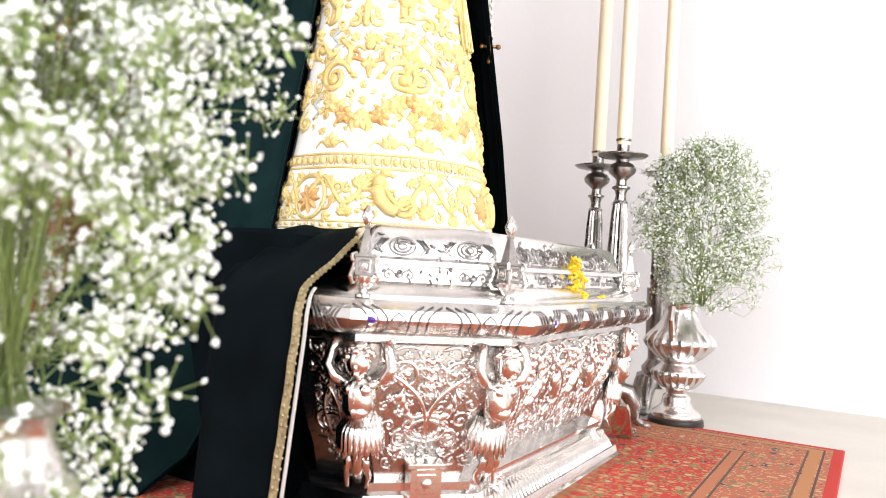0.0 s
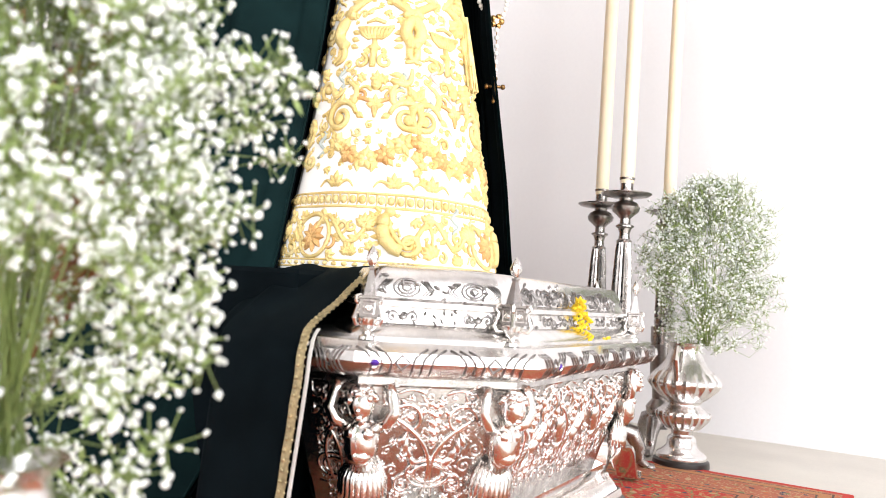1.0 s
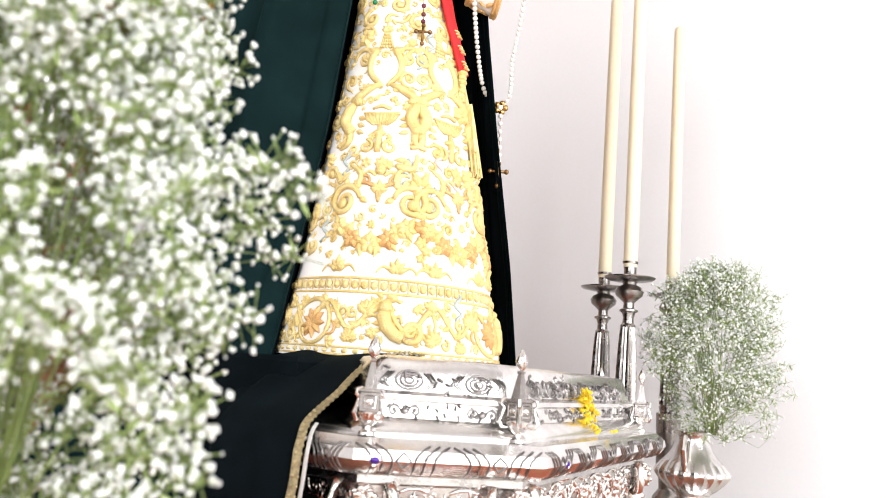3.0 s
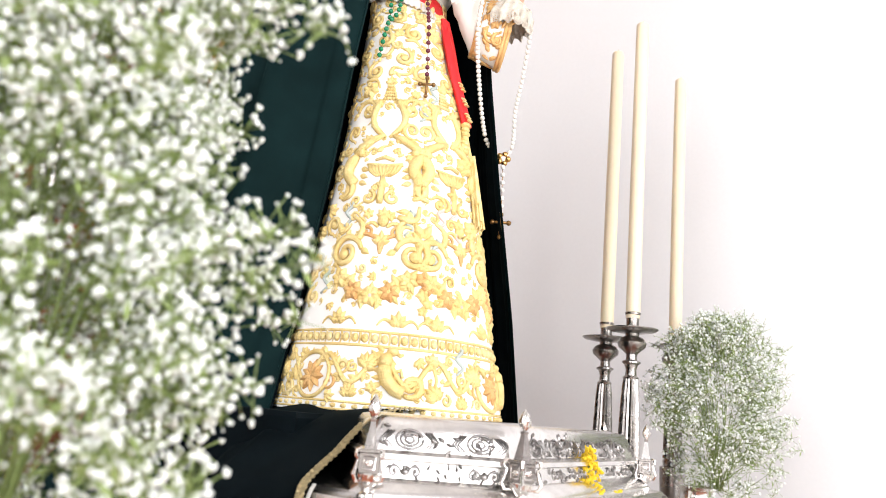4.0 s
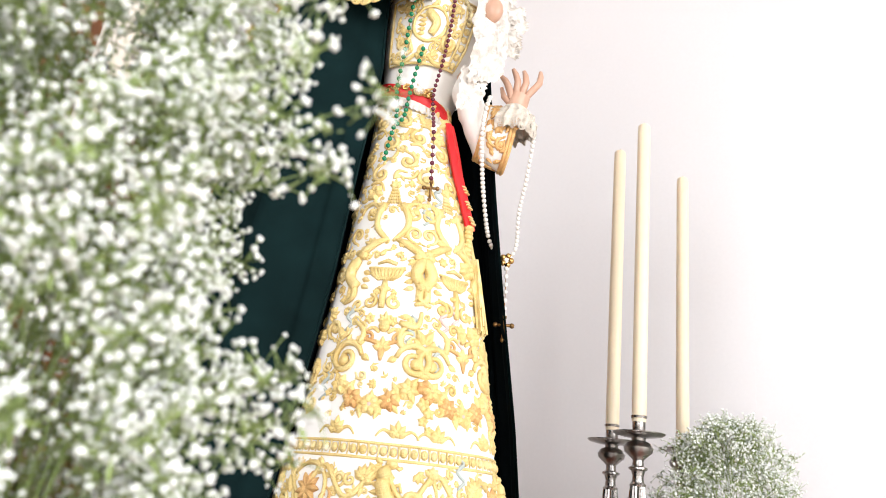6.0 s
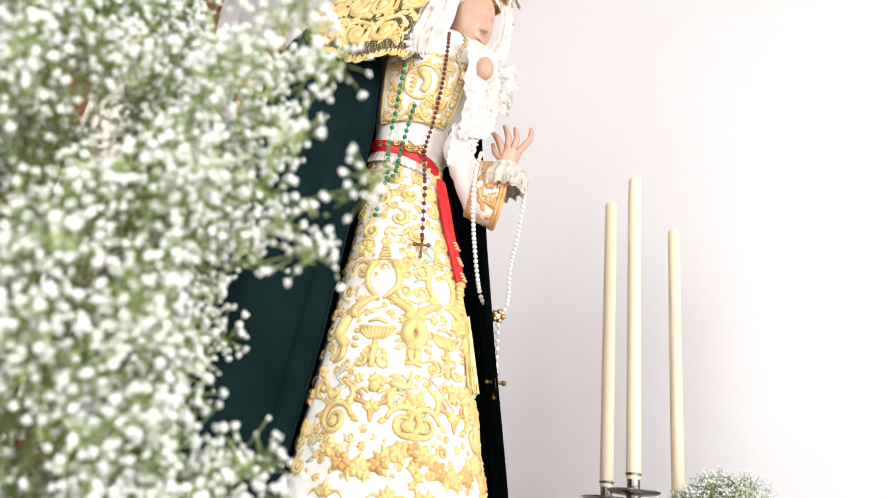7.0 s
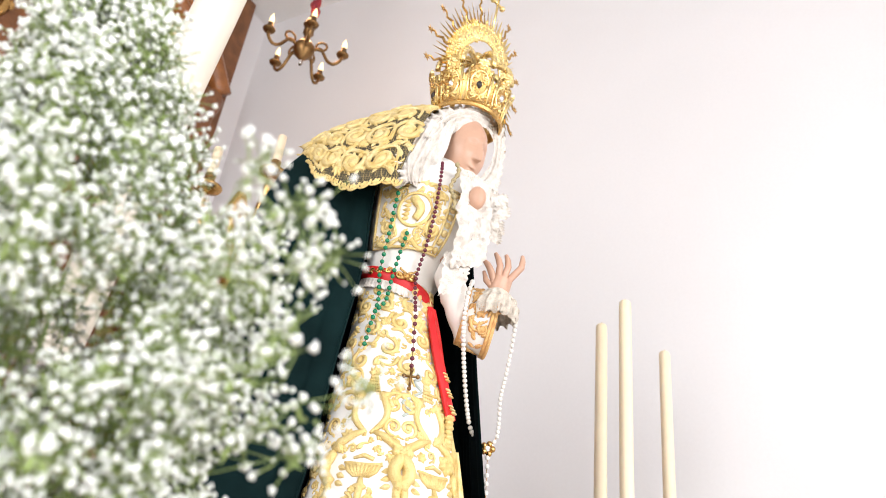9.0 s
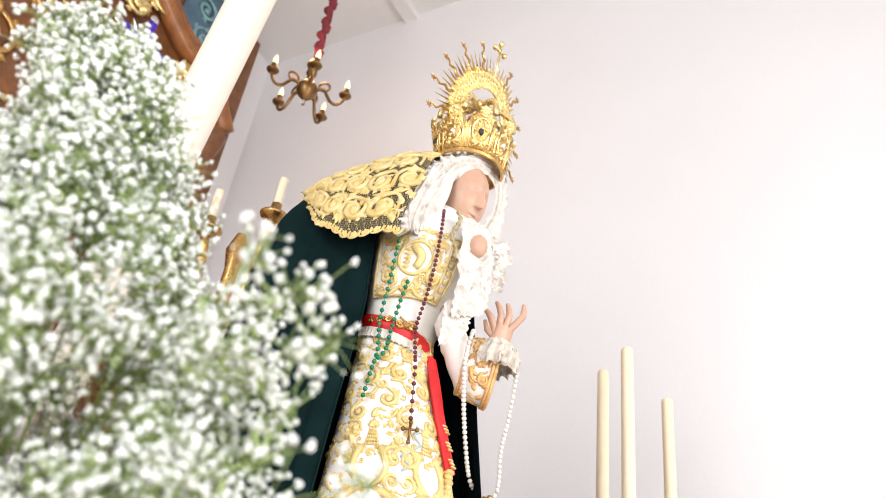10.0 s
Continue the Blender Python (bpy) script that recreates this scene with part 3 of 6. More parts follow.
base7 = face_surface(7, [(-0.05, 0.04), (-0.053, 0.055), (-0.085, 0.085), (-0.1, 0.105)])
for i in range(15):
    petal(S, base7, -0.11 + i * 0.0158, 0.052, radians(80), 0.034, 0.006, 0.35, 4)
part("gadrooning", S, SILVER, urn, crisp=False, kind="stuff")


def finial(at):
    top = thing("finial", at, "silver corner finial with a flame tip", "finial", "corner finials of the urn")
    S = Shape()
    S.lathe([(0.017, 0), (0.016, 0.006), (0.007, 0.01), (0.006, 0.016), (0.012, 0.02), (0.02, 0.03), (0.0225, 0.042), (0.02, 0.045)], 40, wave=lambda a, z: 0.05 * math.cos(14 * a) * (0.016 < z < 0.044))
    part("cup", S, SILVER, top)
    b = 0.0185
    part("die", Shape().block((-b, -b, 0.044), (b, b, 0.083), 0.002).block((-b - 0.002, -b - 0.002, 0.082), (b + 0.002, b + 0.002, 0.088), 0.001), PEWTER, top)
    for a in range(4):
        R = Matrix.Rotation(a * math.pi / 2, 4, "Z")
        S = Shape()
        S.tube([(b + 0.001, -0.011, 0.052), (b + 0.001, 0.011, 0.052), (b + 0.001, 0.011, 0.075), (b + 0.001, -0.011, 0.075), (b + 0.001, -0.011, 0.052)], 0.0014, 4)
        S.ball((b, 0, 0.0635), (0.003, 0.0075, 0.0065), 12, 6)
        for q in range(6):
            S.ball((b + 0.0025, 0.005 * math.cos(q * 1.05), 0.0635 + 0.0045 * math.sin(q * 1.05)), 0.0014, 6, 4)
        part("panel", Shape().add(S, R), SILVER, top)
        S = Shape()
        S.tube([(b * 0.95, b * 0.95, 0.09), (b * 1.35, b * 1.35, 0.086), (b * 1.4, b * 1.4, 0.076), (b * 1.15, b * 1.15, 0.07), (b * 1.3, b * 1.3, 0.055), (b * 1.5, b * 1.5, 0.042), (b * 1.25, b * 1.25, 0.03), (b * 0.7, b * 0.7, 0.03)], [0.002, 0.004, 0.003, 0.003, 0.004, 0.0045, 0.004, 0.002], 6)
        part("bracket", Shape().add(S, R), SILVER, top)
    part("spire", Shape().grid([[(s * w, t * w, z) for s, t in ((-1, -1), (1, -1), (1, 1), (-1, 1))] for w, z in ((0.0125, 0.088), (0.0115, 0.094), (0.0045, 0.140), (0.006, 0.142), (0.006, 0.146))], True, True), PEWTER, top)
    S = Shape().lathe([(0.003, 0.146), (0.006, 0.150), (0.0105, 0.158), (0.0115, 0.166), (0.008, 0.178), (0.003, 0.188), (0.0008, 0.192)], 24, wave=lambda a, z: 0.16 * math.cos(6 * a + 160 * z))
    part("flame", S, SILVER, top)
    return top


F1 = finial((UX + 0.185, 2.11, 0.453))
F1.matrix_basis = pose(UX + 0.20, 2.118, 0.447, 0, 0, -20)
F1.scale = (0.84, 0.84, 0.82)
for x, y, a in ((UX + 0.025, 1.925, -56), (UX + 0.205, 2.87, 15), (UX + 0.03, 3.07, 60)):
    copy_thing(F1, pose(x, y, 0.447, 0, 0, a))

# small yellow flowers lying on the rim
yf = thing("yellow_flower_sprig", (-0.575, 2.50, 0.452), "small bunch of yellow flowers on the urn's rim", "flowers")
S, S2 = Shape(), Shape()
rng = random.Random(11)
for i in range(80):
    h = rng.random() ** 1.6
    c = (rng.gauss(0, 0.016 * (1.15 - h)) - 0.01, rng.gauss(0, 0.024 * (1.1 - h)), 0.006 + 0.085 * h)
    for q in range(5):
        a = q * 1.257 + rng.random()
        S.ball((c[0] + 0.006 * math.cos(a), c[1] + 0.006 * math.sin(a), c[2] + rng.uniform(-0.003, 0.003)), (0.0042, 0.0034, 0.0018), 6, 4, Euler((rng.random() * 6, rng.random() * 6, 0)).to_matrix())
part("blossoms", S, YELLOW, yf, kind="stuff")
S2.tube([(0, 0, 0.0), (-0.01, 0.0, 0.04), (-0.012, 0.004, 0.08)], 0.003, 6)
part("stalk", S2, STEM, yf, "green stalk")

# ---------------------------------------------------------------- the dressed statue
CX, CY = -1.09, 2.46


def at(right, near, z):
    """A place beside the statue's axis: across and towards the viewer's side."""
    return Vector((CX + 0.87 * right + 0.5 * near, CY + 0.5 * right - 0.87 * near, z))


SK = [(0.57, 0.274, 0.012), (0.80, 0.232, 0.008), (1.0, 0.203, 0.0), (1.2, 0.171, -0.008), (1.45, 0.128, -0.035), (1.6, 0.106, -0.052), (1.70, 0.1, -0.058)]


def skirt_r(z):
    return lerp(SK, z)[0]


def skirt(a, z):
    r, k = lerp(SK, z)
    t = radians(a)
    r *= 1 + 0.012 * math.cos(9 * t) * (1.75 - z)
    return Vector((CX + k + r * math.cos(t), CY + r * math.sin(t), z))


def skirt_at(a0, z0, side=1):
    """A flat patch of the skirt round an angle and a height, in metres."""
    k = math.degrees(1 / skirt_r(z0))

    def surf(x, y):
        a, z = a0 + x * k, z0 + y
        p = skirt(a, z)
        n = (skirt(a + 1, z) - p).cross(skirt(a, z + 0.01) - p).normalized()
        return p, n
    return surf


dress = thing("embroidered_dress", (CX, CY, 0.565), "ivory silk dress thickly embroidered in gold", "dress")
O = Vector((CX, CY, 0.565))


def local(S, o=O):
    S.v = [tuple(Vector(p) - o) for p in S.v]
    return S


zs = [0.568 + (1.71 - 0.568) * i / 60 for i in range(61)]
part("skirt", local(Shape().grid([[skirt(a, z) for a in range(-180, 180, 4)] for z in zs], True, True)), SILK, dress)

gold, pale, copper, pinks, grey = Shape(), Shape(), Shape(), Shape(), Shape()
taken = []


def claim(a, z, r):
    taken.append((a, z, r))


# foot border and the band of ovals
band = Shape()
for z in (0.711, 0.742):
    cord(band, skirt_at(0, z), [((a) / math.degrees(1 / skirt_r(z)), 0.0) for a in range(-130, 75, 3)], 0.0032, 1, 6)
for z in (0.574, 0.590):
    cord(band, skirt_at(0, z), [((a) / math.degrees(1 / skirt_r(z)), 0.0) for a in range(-130, 75, 3)], 0.0026, 1, 6)
part("band_cord", local(band), THREAD, dress)
ov = Shape()
a = -126.0
while a < 70:
    pad(ov, skirt_at(a, 0.727), 0, 0, 0.0085, 0.0105, 0.007)
    cord(ov, skirt_at(a + 2.4, 0.727), [(0.0, -0.012), (0.0022, 0), (0, 0.012)], 0.0028, 1)
    pad(ov, skirt_at(a, 0.582), 0, 0, 0.007, 0.005, 0.005)
    a += 5.0
part("oval_band", local(ov), PALEGOLD, dress, crisp=False, kind="stuff")


def beast(S, f, s, k=1.0):
    """A scroll-tailed creature: chest, neck, head, mane, fore leg and curled tail."""
    q = lambda pts: [(s * x * k, y * k) for x, y in pts]
    cord(S, f, q([(-0.022, 0.03), (-0.026, 0.01), (-0.018, -0.012), (0.0, -0.03), (0.018, -0.036)]), 0.017 * k, 0.8, 8)
    cord(S, f, q([(-0.016, 0.046), (-0.024, 0.034), (-0.024, 0.018)]), 0.013 * k, 1.2, 8)
    pad(S, f, -s * 0.010 * k, 0.050 * k, 0.014 * k, 0.010 * k, 0.013 * k)
    cord(S, f, q([(-0.004, 0.048), (0.008, 0.042), (0.014, 0.046)]), 0.006 * k, 0.5)
    cord(S, f, [(s * x, y) for x, y in spiral(0.034 * k, -0.020 * k, 0.024 * k, 1.5, 230, 1)], 0.0095 * k, 0.35)
    cord(S, f, q([(-0.012, 0.004), (0.010, 0.012), (0.014, -0.004)]), 0.006 * k, 0.6)
    for t in range(6):
        petal(S, f, -s * 0.03 * k, (0.05 - 0.014 * t) * k, math.pi / 2 + s * (1.0 + 0.15 * t), 0.022 * k, 0.006 * k)


def rosette(S, f, r, way=1):
    """A round flower seen full on, with a curled stem about it."""
    for t in range(9):
        petal(S, f, 0, 0, t * 0.698, r, r * 0.26, 0.4, 5)
    bloom(S, f, 0, 0, r * 0.55, 6)


# lower border: scrolled stems, flowers, creatures and leaves between the bands
for a, z, what, r, s in ((-118, 0.655, "leaf", 0.034, 1), (-97, 0.640, "rose", 0.036, 1), (-71, 0.680, "leaf", 0.030, -1), (-75, 0.618, "fan", 0.028, 1), (-54, 0.652, "beast", 1.0, 1), (-36.5, 0.690, "star", 0.017, 1),
                         (-33, 0.625, "leaf", 0.030, 1), (-15, 0.672, "leaf", 0.034, -1), (-20, 0.612, "fan", 0.026, 1), (2, 0.645, "rose", 0.034, -1), (22, 0.650, "beast", 1.0, -1), (44, 0.655, "leaf", 0.034, 1)):
    f = skirt_at(a, z)
    claim(a, z, 0.05 if what in ("rose", "beast") else r)
    if what == "leaf":
        palmette(gold, f, -s * r * 0.3, -r * 0.4, r * 1.15, math.pi / 2 + s * 0.5, 7)
        cord(gold, f, spiral(s * r * 0.55, -r * 0.5, r * 0.42, 1.3, 90, -s), r * 0.17, 0.5)
    elif what == "rose":
        rosette(copper, f, r)
        cord(gold, f, spiral(0.0, 0.0, r * 1.55, 0.9, 150, -s, 0.75), 0.0062, 0.7)
        cord(copper, f, spiral(s * 0.05, -0.012, 0.018, 1.2, 90, -s), 0.0042, 0.6)
        petal(gold, f, -s * 0.05, -0.012, math.pi / 2 + s * 0.4, 0.04, 0.010)
    elif what == "fan":
        palmette(gold, f, 0, -0.012, r, math.pi / 2, 7)
    elif what == "star":
        bloom(pale, f, 0, 0, r, 8)
        cord(gold, f, bend((0, -0.014), (-0.012, -0.07), 0.25), 0.0042, 0.8)
    else:
        beast(gold, f, s, r)
# the running stem of the border
cord(gold, skirt_at(-120, 0.66), [(0.012 * t, 0.030 * math.sin(t * 0.62 + 0.6)) for t in range(45)], 0.0058, 1)
for t in range(44):
    petal(gold, skirt_at(-120, 0.66), 0.012 * t, 0.030 * math.sin(t * 0.62 + 0.6), t * 1.9, 0.022, 0.0065)
AXES = (-70, -16, 38)
for a0 in AXES:
    # palmettes above the band
    for a in (a0 - 18, a0 + 15):
        f = skirt_at(a, 0.760)
        claim(a, 0.768, 0.030)
        palmette(gold, f, 0, 0.002, 0.032, n=5)
        for s in (-1, 1):
            cord(gold, f, bend((s * 0.012, 0.002), (s * 0.046, -0.004), s * 0.35), 0.0048, 0.4)
    # a garland of roses with a hanging drop beside it
    for i in range(9):
        k = i / 8
        a, z = a0 - 22 + 41 * k, 0.862 - 0.042 * math.sin(math.pi * k)
        f = skirt_at(a, z)
        claim(a, z, 0.024)
        if i % 2 == 0:
            bloom(copper if i in (2, 6) else gold, f, 0, 0, 0.025, 6, i)
            pad(pinks if i == 4 else pale, f, 0, 0.002, 0.009, 0.011, 0.008)
        for q in range(3):
            petal(gold, f, 0, 0, i * 0.9 + q * 2.1, 0.034, 0.009)
    for j in range(6):
        f = skirt_at(a0 + 29, 0.868 - j * 0.018)
        claim(a0 + 29, 0.868 - j * 0.018, 0.020)
        bloom(copper if j < 2 else gold, f, (j % 2) * 0.012 - 0.006, 0, 0.021 - 0.002 * j, 5, j)
    # heart frame between two large volutes
    f = skirt_at(a0 + 1, 0.955)
    claim(a0 + 1, 0.955, 0.05)
    for s in (-1, 1):
        cord(copper, f, bend((0, -0.036), (s * 0.045, 0.012), s * 0.26), 0.0055, 0.9)
        cord(copper, f, spiral(s * 0.033, 0.016, 0.014, 1.2, 0 if s > 0 else 180, s), 0.0045, 0.7)
        cord(gold, f, bend((s * 0.01, 0.028), (s * 0.042, 0.030), s * 0.3), 0.0055, 0.6)
        g = skirt_at(a0 + s * 21.5, 0.922)
        claim(a0 + s * 21.5, 0.922, 0.048)
        volute(gold, g, 0, 0, 0.042, 90 + s * 80, -s, 0.0098, 1.6, 6)
        cord(gold, g, bend((-s * 0.03, 0.03), (-s * 0.01, 0.085), s * 0.3), 0.009, 0.5)
        petal(gold, g, s * 0.02, 0.045, math.pi / 2 - s * 0.6, 0.04, 0.012)
    palmette(gold, f, 0, -0.008, 0.03)
    pad(gold, f, 0, 0.045, 0.014, 0.016, 0.012)
    palmette(gold, f, 0, 0.055, 0.026, math.pi / 2, 5)
    # fluted vase on its foot
    f = skirt_at(a0 - 3, 1.112)
    claim(a0 - 3, 1.13, 0.05), claim(a0 - 2, 1.05, 0.03)
    for q in range(9):
        x = (q - 4) * 0.0092
        cord(gold, f, [(x * 0.42, 0.0), (x * 0.85, 0.014), (x * 1.05, 0.028)], 0.0058, 0.9)
    cord(gold, f, bend((-0.046, 0.032), (0.046, 0.032), -0.05), 0.0052, 1)
    cord(pale, f, [(-0.024, 0.042), (0, 0.050), (0.024, 0.042)], 0.0065, 0.8)
    cord(gold, f, [(0, 0.0), (0.002, -0.02), (0, -0.05), (0, -0.07)], 0.0095, 0.8)
    pad(gold, f, 0, -0.022, 0.017, 0.008, 0.009)
    for s in (-1, 1):
        cord(gold, f, spiral(s * 0.028, -0.055, 0.018, 1.2, 90, s), 0.0058, 0.5)
        # birds at both sides and the horn they perch under
        g = skirt_at(a0 + s * 24 - 2, 1.115)
        claim(a0 + s * 24 - 2, 1.115, 0.05)
        cord(gold, g, bend((s * 0.006, 0.055), (-s * 0.004, -0.02), s * 0.35), 0.0165, 0.8, 8)
        pad(gold, g, -s * 0.006, 0.062, 0.012, 0.011, 0.012)
        cord(gold, g, [(-s * 0.012, 0.066), (-s * 0.026, 0.060)], 0.0045, 0.4)
        cord(gold, g, bend((s * 0.004, -0.018), (s * 0.028, -0.058), -s * 0.3), 0.011, 0.4)
        for q in range(6):
            petal(gold, g, s * 0.014, 0.036 - 0.012 * q, -math.pi / 2 + s * 0.45, 0.03, 0.0065)
        for q in range(3):
            petal(pale, g, -s * 0.014, 0.02 - 0.018 * q, math.pi / 2 + s * 1.9, 0.024, 0.007)
        h = skirt_at(a0 - 2, 1.222)
        cord(gold, h, [(s * 0.008, 0.0), (s * 0.035, -0.012), (s * 0.062, -0.030), (s * 0.082, -0.048)], 0.0092, 1.25)
        # leafy scrolls beside the stem
        g = skirt_at(a0 + s * 21 - 4, 1.295)
        claim(a0 + s * 21 - 4, 1.295, 0.042)
        volute(gold, g, 0, 0, 0.034, 90 - s * 90, s, 0.0072, 1.2, 4)
        palmette(pale, g, 0, 0, 0.022, math.pi / 2 + s * 0.9)
        g = skirt_at(a0 + s * 33 - 4, 1.238)
        claim(a0 + s * 33 - 4, 1.238, 0.026)
        volute(gold, g, 0, 0, 0.022, 270, s, 0.0055, 1.4, 3)
        # the forked stem
        f2 = skirt_at(a0 - 3, 1.245)
        cord(gold, f2, bend((s * 0.004, -0.03), (s * 0.024, 0.075), -s * 0.25), 0.0072, 1.2)
        petal(gold, f2, s * 0.018, 0.06, math.pi / 2 - s * 1.1, 0.042, 0.012)
    f = skirt_at(a0 - 3, 1.325)
    claim(a0 - 3, 1.26, 0.03), claim(a0 - 3, 1.35, 0.034)
    for q in range(5):
        for t in range(-2, 3):
            pad(pale, f, t * 0.0062 * (1.15 - 0.16 * q), q * 0.009, 0.0045, 0.005, 0.006)
    palmette(gold, f, 0, 0.046, 0.024)
# upper scrolls towards the waist
for a, z, r, s in ((-92, 1.412, 0.028, 1), (-62, 1.45, 0.026, -1), (-40, 1.40, 0.026, 1), (-12, 1.40, 0.028, -1), (-86, 1.506, 0.025, -1), (-112, 1.47, 0.024, 1), (-48, 1.526, 0.024, 1), (-20, 1.49, 0.024, -1), (8, 1.46, 0.024, 1),
                  (-100, 1.576, 0.024, 1), (-70, 1.575, 0.021, -1), (-36, 1.585, 0.02, 1), (-84, 1.625, 0.017, -1), (-116, 1.63, 0.018, 1)):
    f = skirt_at(a, z)
    claim(a, z, r * 1.2)
    volute(gold, f, 0, 0, r, 90, s, 0.0072, 1.25, 5)
    cord(gold, f, bend((-s * r, -r), (s * r * 0.6, -r * 1.9), 0.3), 0.0065, 0.4)
# little coloured ribbons
for a, z, S in ((-30, 1.03, pinks), (-16, 0.985, pinks), (-20, 1.06, pinks), (-95, 1.02, grey), (-34, 0.94, grey), (-104, 0.86, grey), (-42, 1.30, grey), (-30, 1.36, grey), (-20, 0.70, grey), (-52, 1.0, grey)):
    f = skirt_at(a, z)
    cord(S, f, [(0.010 * math.sin(t * 1.2), 0.03 - 0.007 * t) for t in range(10)], 0.0055, 0.6)
# smaller leaves and curls fill the ground between them
rng = random.Random(21)
for turn in range(5200):
    a, z = rng.uniform(-126, 62), rng.uniform(0.80, 1.64) if turn % 5 else rng.uniform(0.605, 0.695)
    r = rng.choice((0.016, 0.020, 0.026, 0.03)) if turn < 2200 else rng.choice((0.009, 0.012, 0.015))
    k = skirt_r(z) * math.pi / 180
    if any(math.hypot((a - b) * k, z - y) < (r + q) * 0.78 for b, y, q in taken):
        continue
    claim(a, z, r)
    f = skirt_at(a, z)
    pick = rng.random()
    S = pale if pick < 0.22 else gold
    if pick < 0.5:
        volute(S, f, 0, 0, r * 0.8, rng.uniform(0, 360), rng.choice((-1, 1)), r * 0.24, 1.25, 4)
    elif pick < 0.7:
        palmette(S, f, 0, -r * 0.4, r * 1.1, rng.uniform(0, 6.28))
    elif pick < 0.85:
        bloom(S, f, 0, 0, r * 0.9, 6, rng.random())
    else:
        cord(S, f, bend((-r * 0.8, -r * 0.5), (r * 0.8, r * 0.5), rng.uniform(-0.5, 0.5)), r * 0.36, 0.4)
        for q in range(3):
            petal(S, f, 0, 0, rng.uniform(0, 6.28), r, r * 0.25)
for name, S, M in (("gold_embroidery", gold, THREAD), ("pale_embroidery", pale, PALEGOLD), ("copper_embroidery", copper, ROSEGOLD), ("pink_embroidery", pinks, PINK), ("grey_embroidery", grey, GREYTHREAD)):
    part(name, local(S), M, dress, "raised scrolling thread work", crisp=False, kind="stuff")

# bodice
BO = [(1.60, 0.104, -0.055), (1.68, 0.106, -0.05), (1.74, 0.120, -0.03), (1.80, 0.14, -0.012), (1.88, 0.155, 0.0), (1.96, 0.155, 0.0), (2.02, 0.13, 0.01), (2.06, 0.09, 0.02)]


def torso(a, z):
    r, k = lerp(BO, z)
    t = radians(a)
    return Vector((CX + k + r * 0.95 * math.cos(t), CY + r * math.sin(t), z))


def torso_at(a0, z0):
    k = math.degrees(1 / lerp(BO, z0)[0])

    def surf(x, y):
        a, z = a0 + x * k, z0 + y
        p = torso(a, z)
        n = (torso(a + 1, z) - p).cross(torso(a, z + 0.01) - p).normalized()
        return p, n
    return surf


part("bodice", local(Shape().grid([[torso(a, 1.66 + 0.40 * i / 20) for a in range(-180, 180, 6)] for i in range(21)], True, True)), SILK, dress)
S, S2 = Shape(), Shape()
f = torso_at(-66, 1.832)
plate = Shape().grid([[f(x, y)[0] + f(x, y)[1] * 0.006 for x in [-0.115 + 0.0115 * i for i in range(21)]] for y in [-0.092 + 0.0184 * j for j in range(11)]])
part("chest_panel", local(plate), SILK, dress)
g = lambda x, y: (f(x, y)[0] + f(x, y)[1] * 0.006, f(x, y)[1])
cord(S, g, [(0.045 * math.cos(t * 0.3) + 0.005, 0.008 + 0.045 * math.sin(t * 0.3)) for t in range(22)], 0.005, 1)
cord(S, g, bend((-0.005, 0.035), (0.012, -0.02), 0.3), 0.015, 0.7)
pad(S, g, 0.0, 0.036, 0.014, 0.011, 0.011)
for s in (-1, 1):
    volute(S, g, s * 0.07, -0.035, 0.024, 90, s, 0.008, 1.3, 5)
    volute(S, g, s * 0.065, 0.055, 0.02, 270, -s, 0.0075, 1.2, 4)
    cord(S, g, bend((s * 0.095, -0.075), (s * 0.02, -0.07), s * 0.2), 0.010, 0.5)
palmette(S, g, 0.0, -0.075, 0.03)
for x in (-0.112, 0.093, 0.120):
    cord(S2, g, [(x, -0.088 + 0.0176 * j) for j in range(11)], 0.0045, 1)
for y in (-0.09, 0.09):
    cord(S2, g, [(-0.112 + 0.0115 * j, y) for j in range(21)], 0.004, 1)
for j in range(8):
    pad(S2, g, 0.1065, -0.078 + 0.0223 * j, 0.010, 0.0095, 0.006)
rg = random.Random(8)
for i in range(110):
    x, y = rg.uniform(-0.105, 0.085), rg.uniform(-0.085, 0.085)
    if math.hypot(x - 0.005, y - 0.008) > 0.05:
        if i % 3:
            petal(S, g, x, y, rg.uniform(0, 6.28), 0.022, 0.006)
        else:
            cord(S, g, spiral(x, y, 0.012, 1.2, rg.uniform(0, 360), 1, 0.2, 14), 0.0042, 0.5)
for q in range(5):
    petal(S, g, -0.006, 0.03 - 0.012 * q, math.pi / 2 + 1.6, 0.022, 0.006)
part("chest_embroidery", local(S), THREAD, dress, "raised gold thread scrolls", crisp=False, kind="stuff")
part("chest_border", local(S2), PALEGOLD, dress, crisp=False)

# waist: red girdle with a gilt clasp and a lace edge
OB = O
bw = Shape()
rows = []
for i in range(7):
    k = i / 6
    rows.append([torso(a, 1.668 + 0.034 * k - 0.0005 * (a + 114)) * 1 + (Vector((math.cos(radians(a)), math.sin(radians(a)), 0)) * (0.006 + 0.004 * math.sin(math.pi * k))) for a in range(-130, 60, 5)])
belt = part("girdle", local(bw.grid(rows), OB), REDSILK, dress, "red silk girdle round the waist")
S = Shape()
fb = torso_at(-46, 1.668)
gb = lambda x, y: (fb(x, y)[0] + fb(x, y)[1] * 0.012, fb(x, y)[1])
for s in (-1, 1):
    volute(S, gb, s * 0.016, 0.0, 0.016, 90, s, 0.005, 1.3, 3)
bloom(S, gb, 0, 0, 0.016, 6)
for x in (-0.095, -0.07, -0.045):
    volute(S, gb, x, 0.008, 0.011, 0, 1, 0.0035, 1.3, 2)
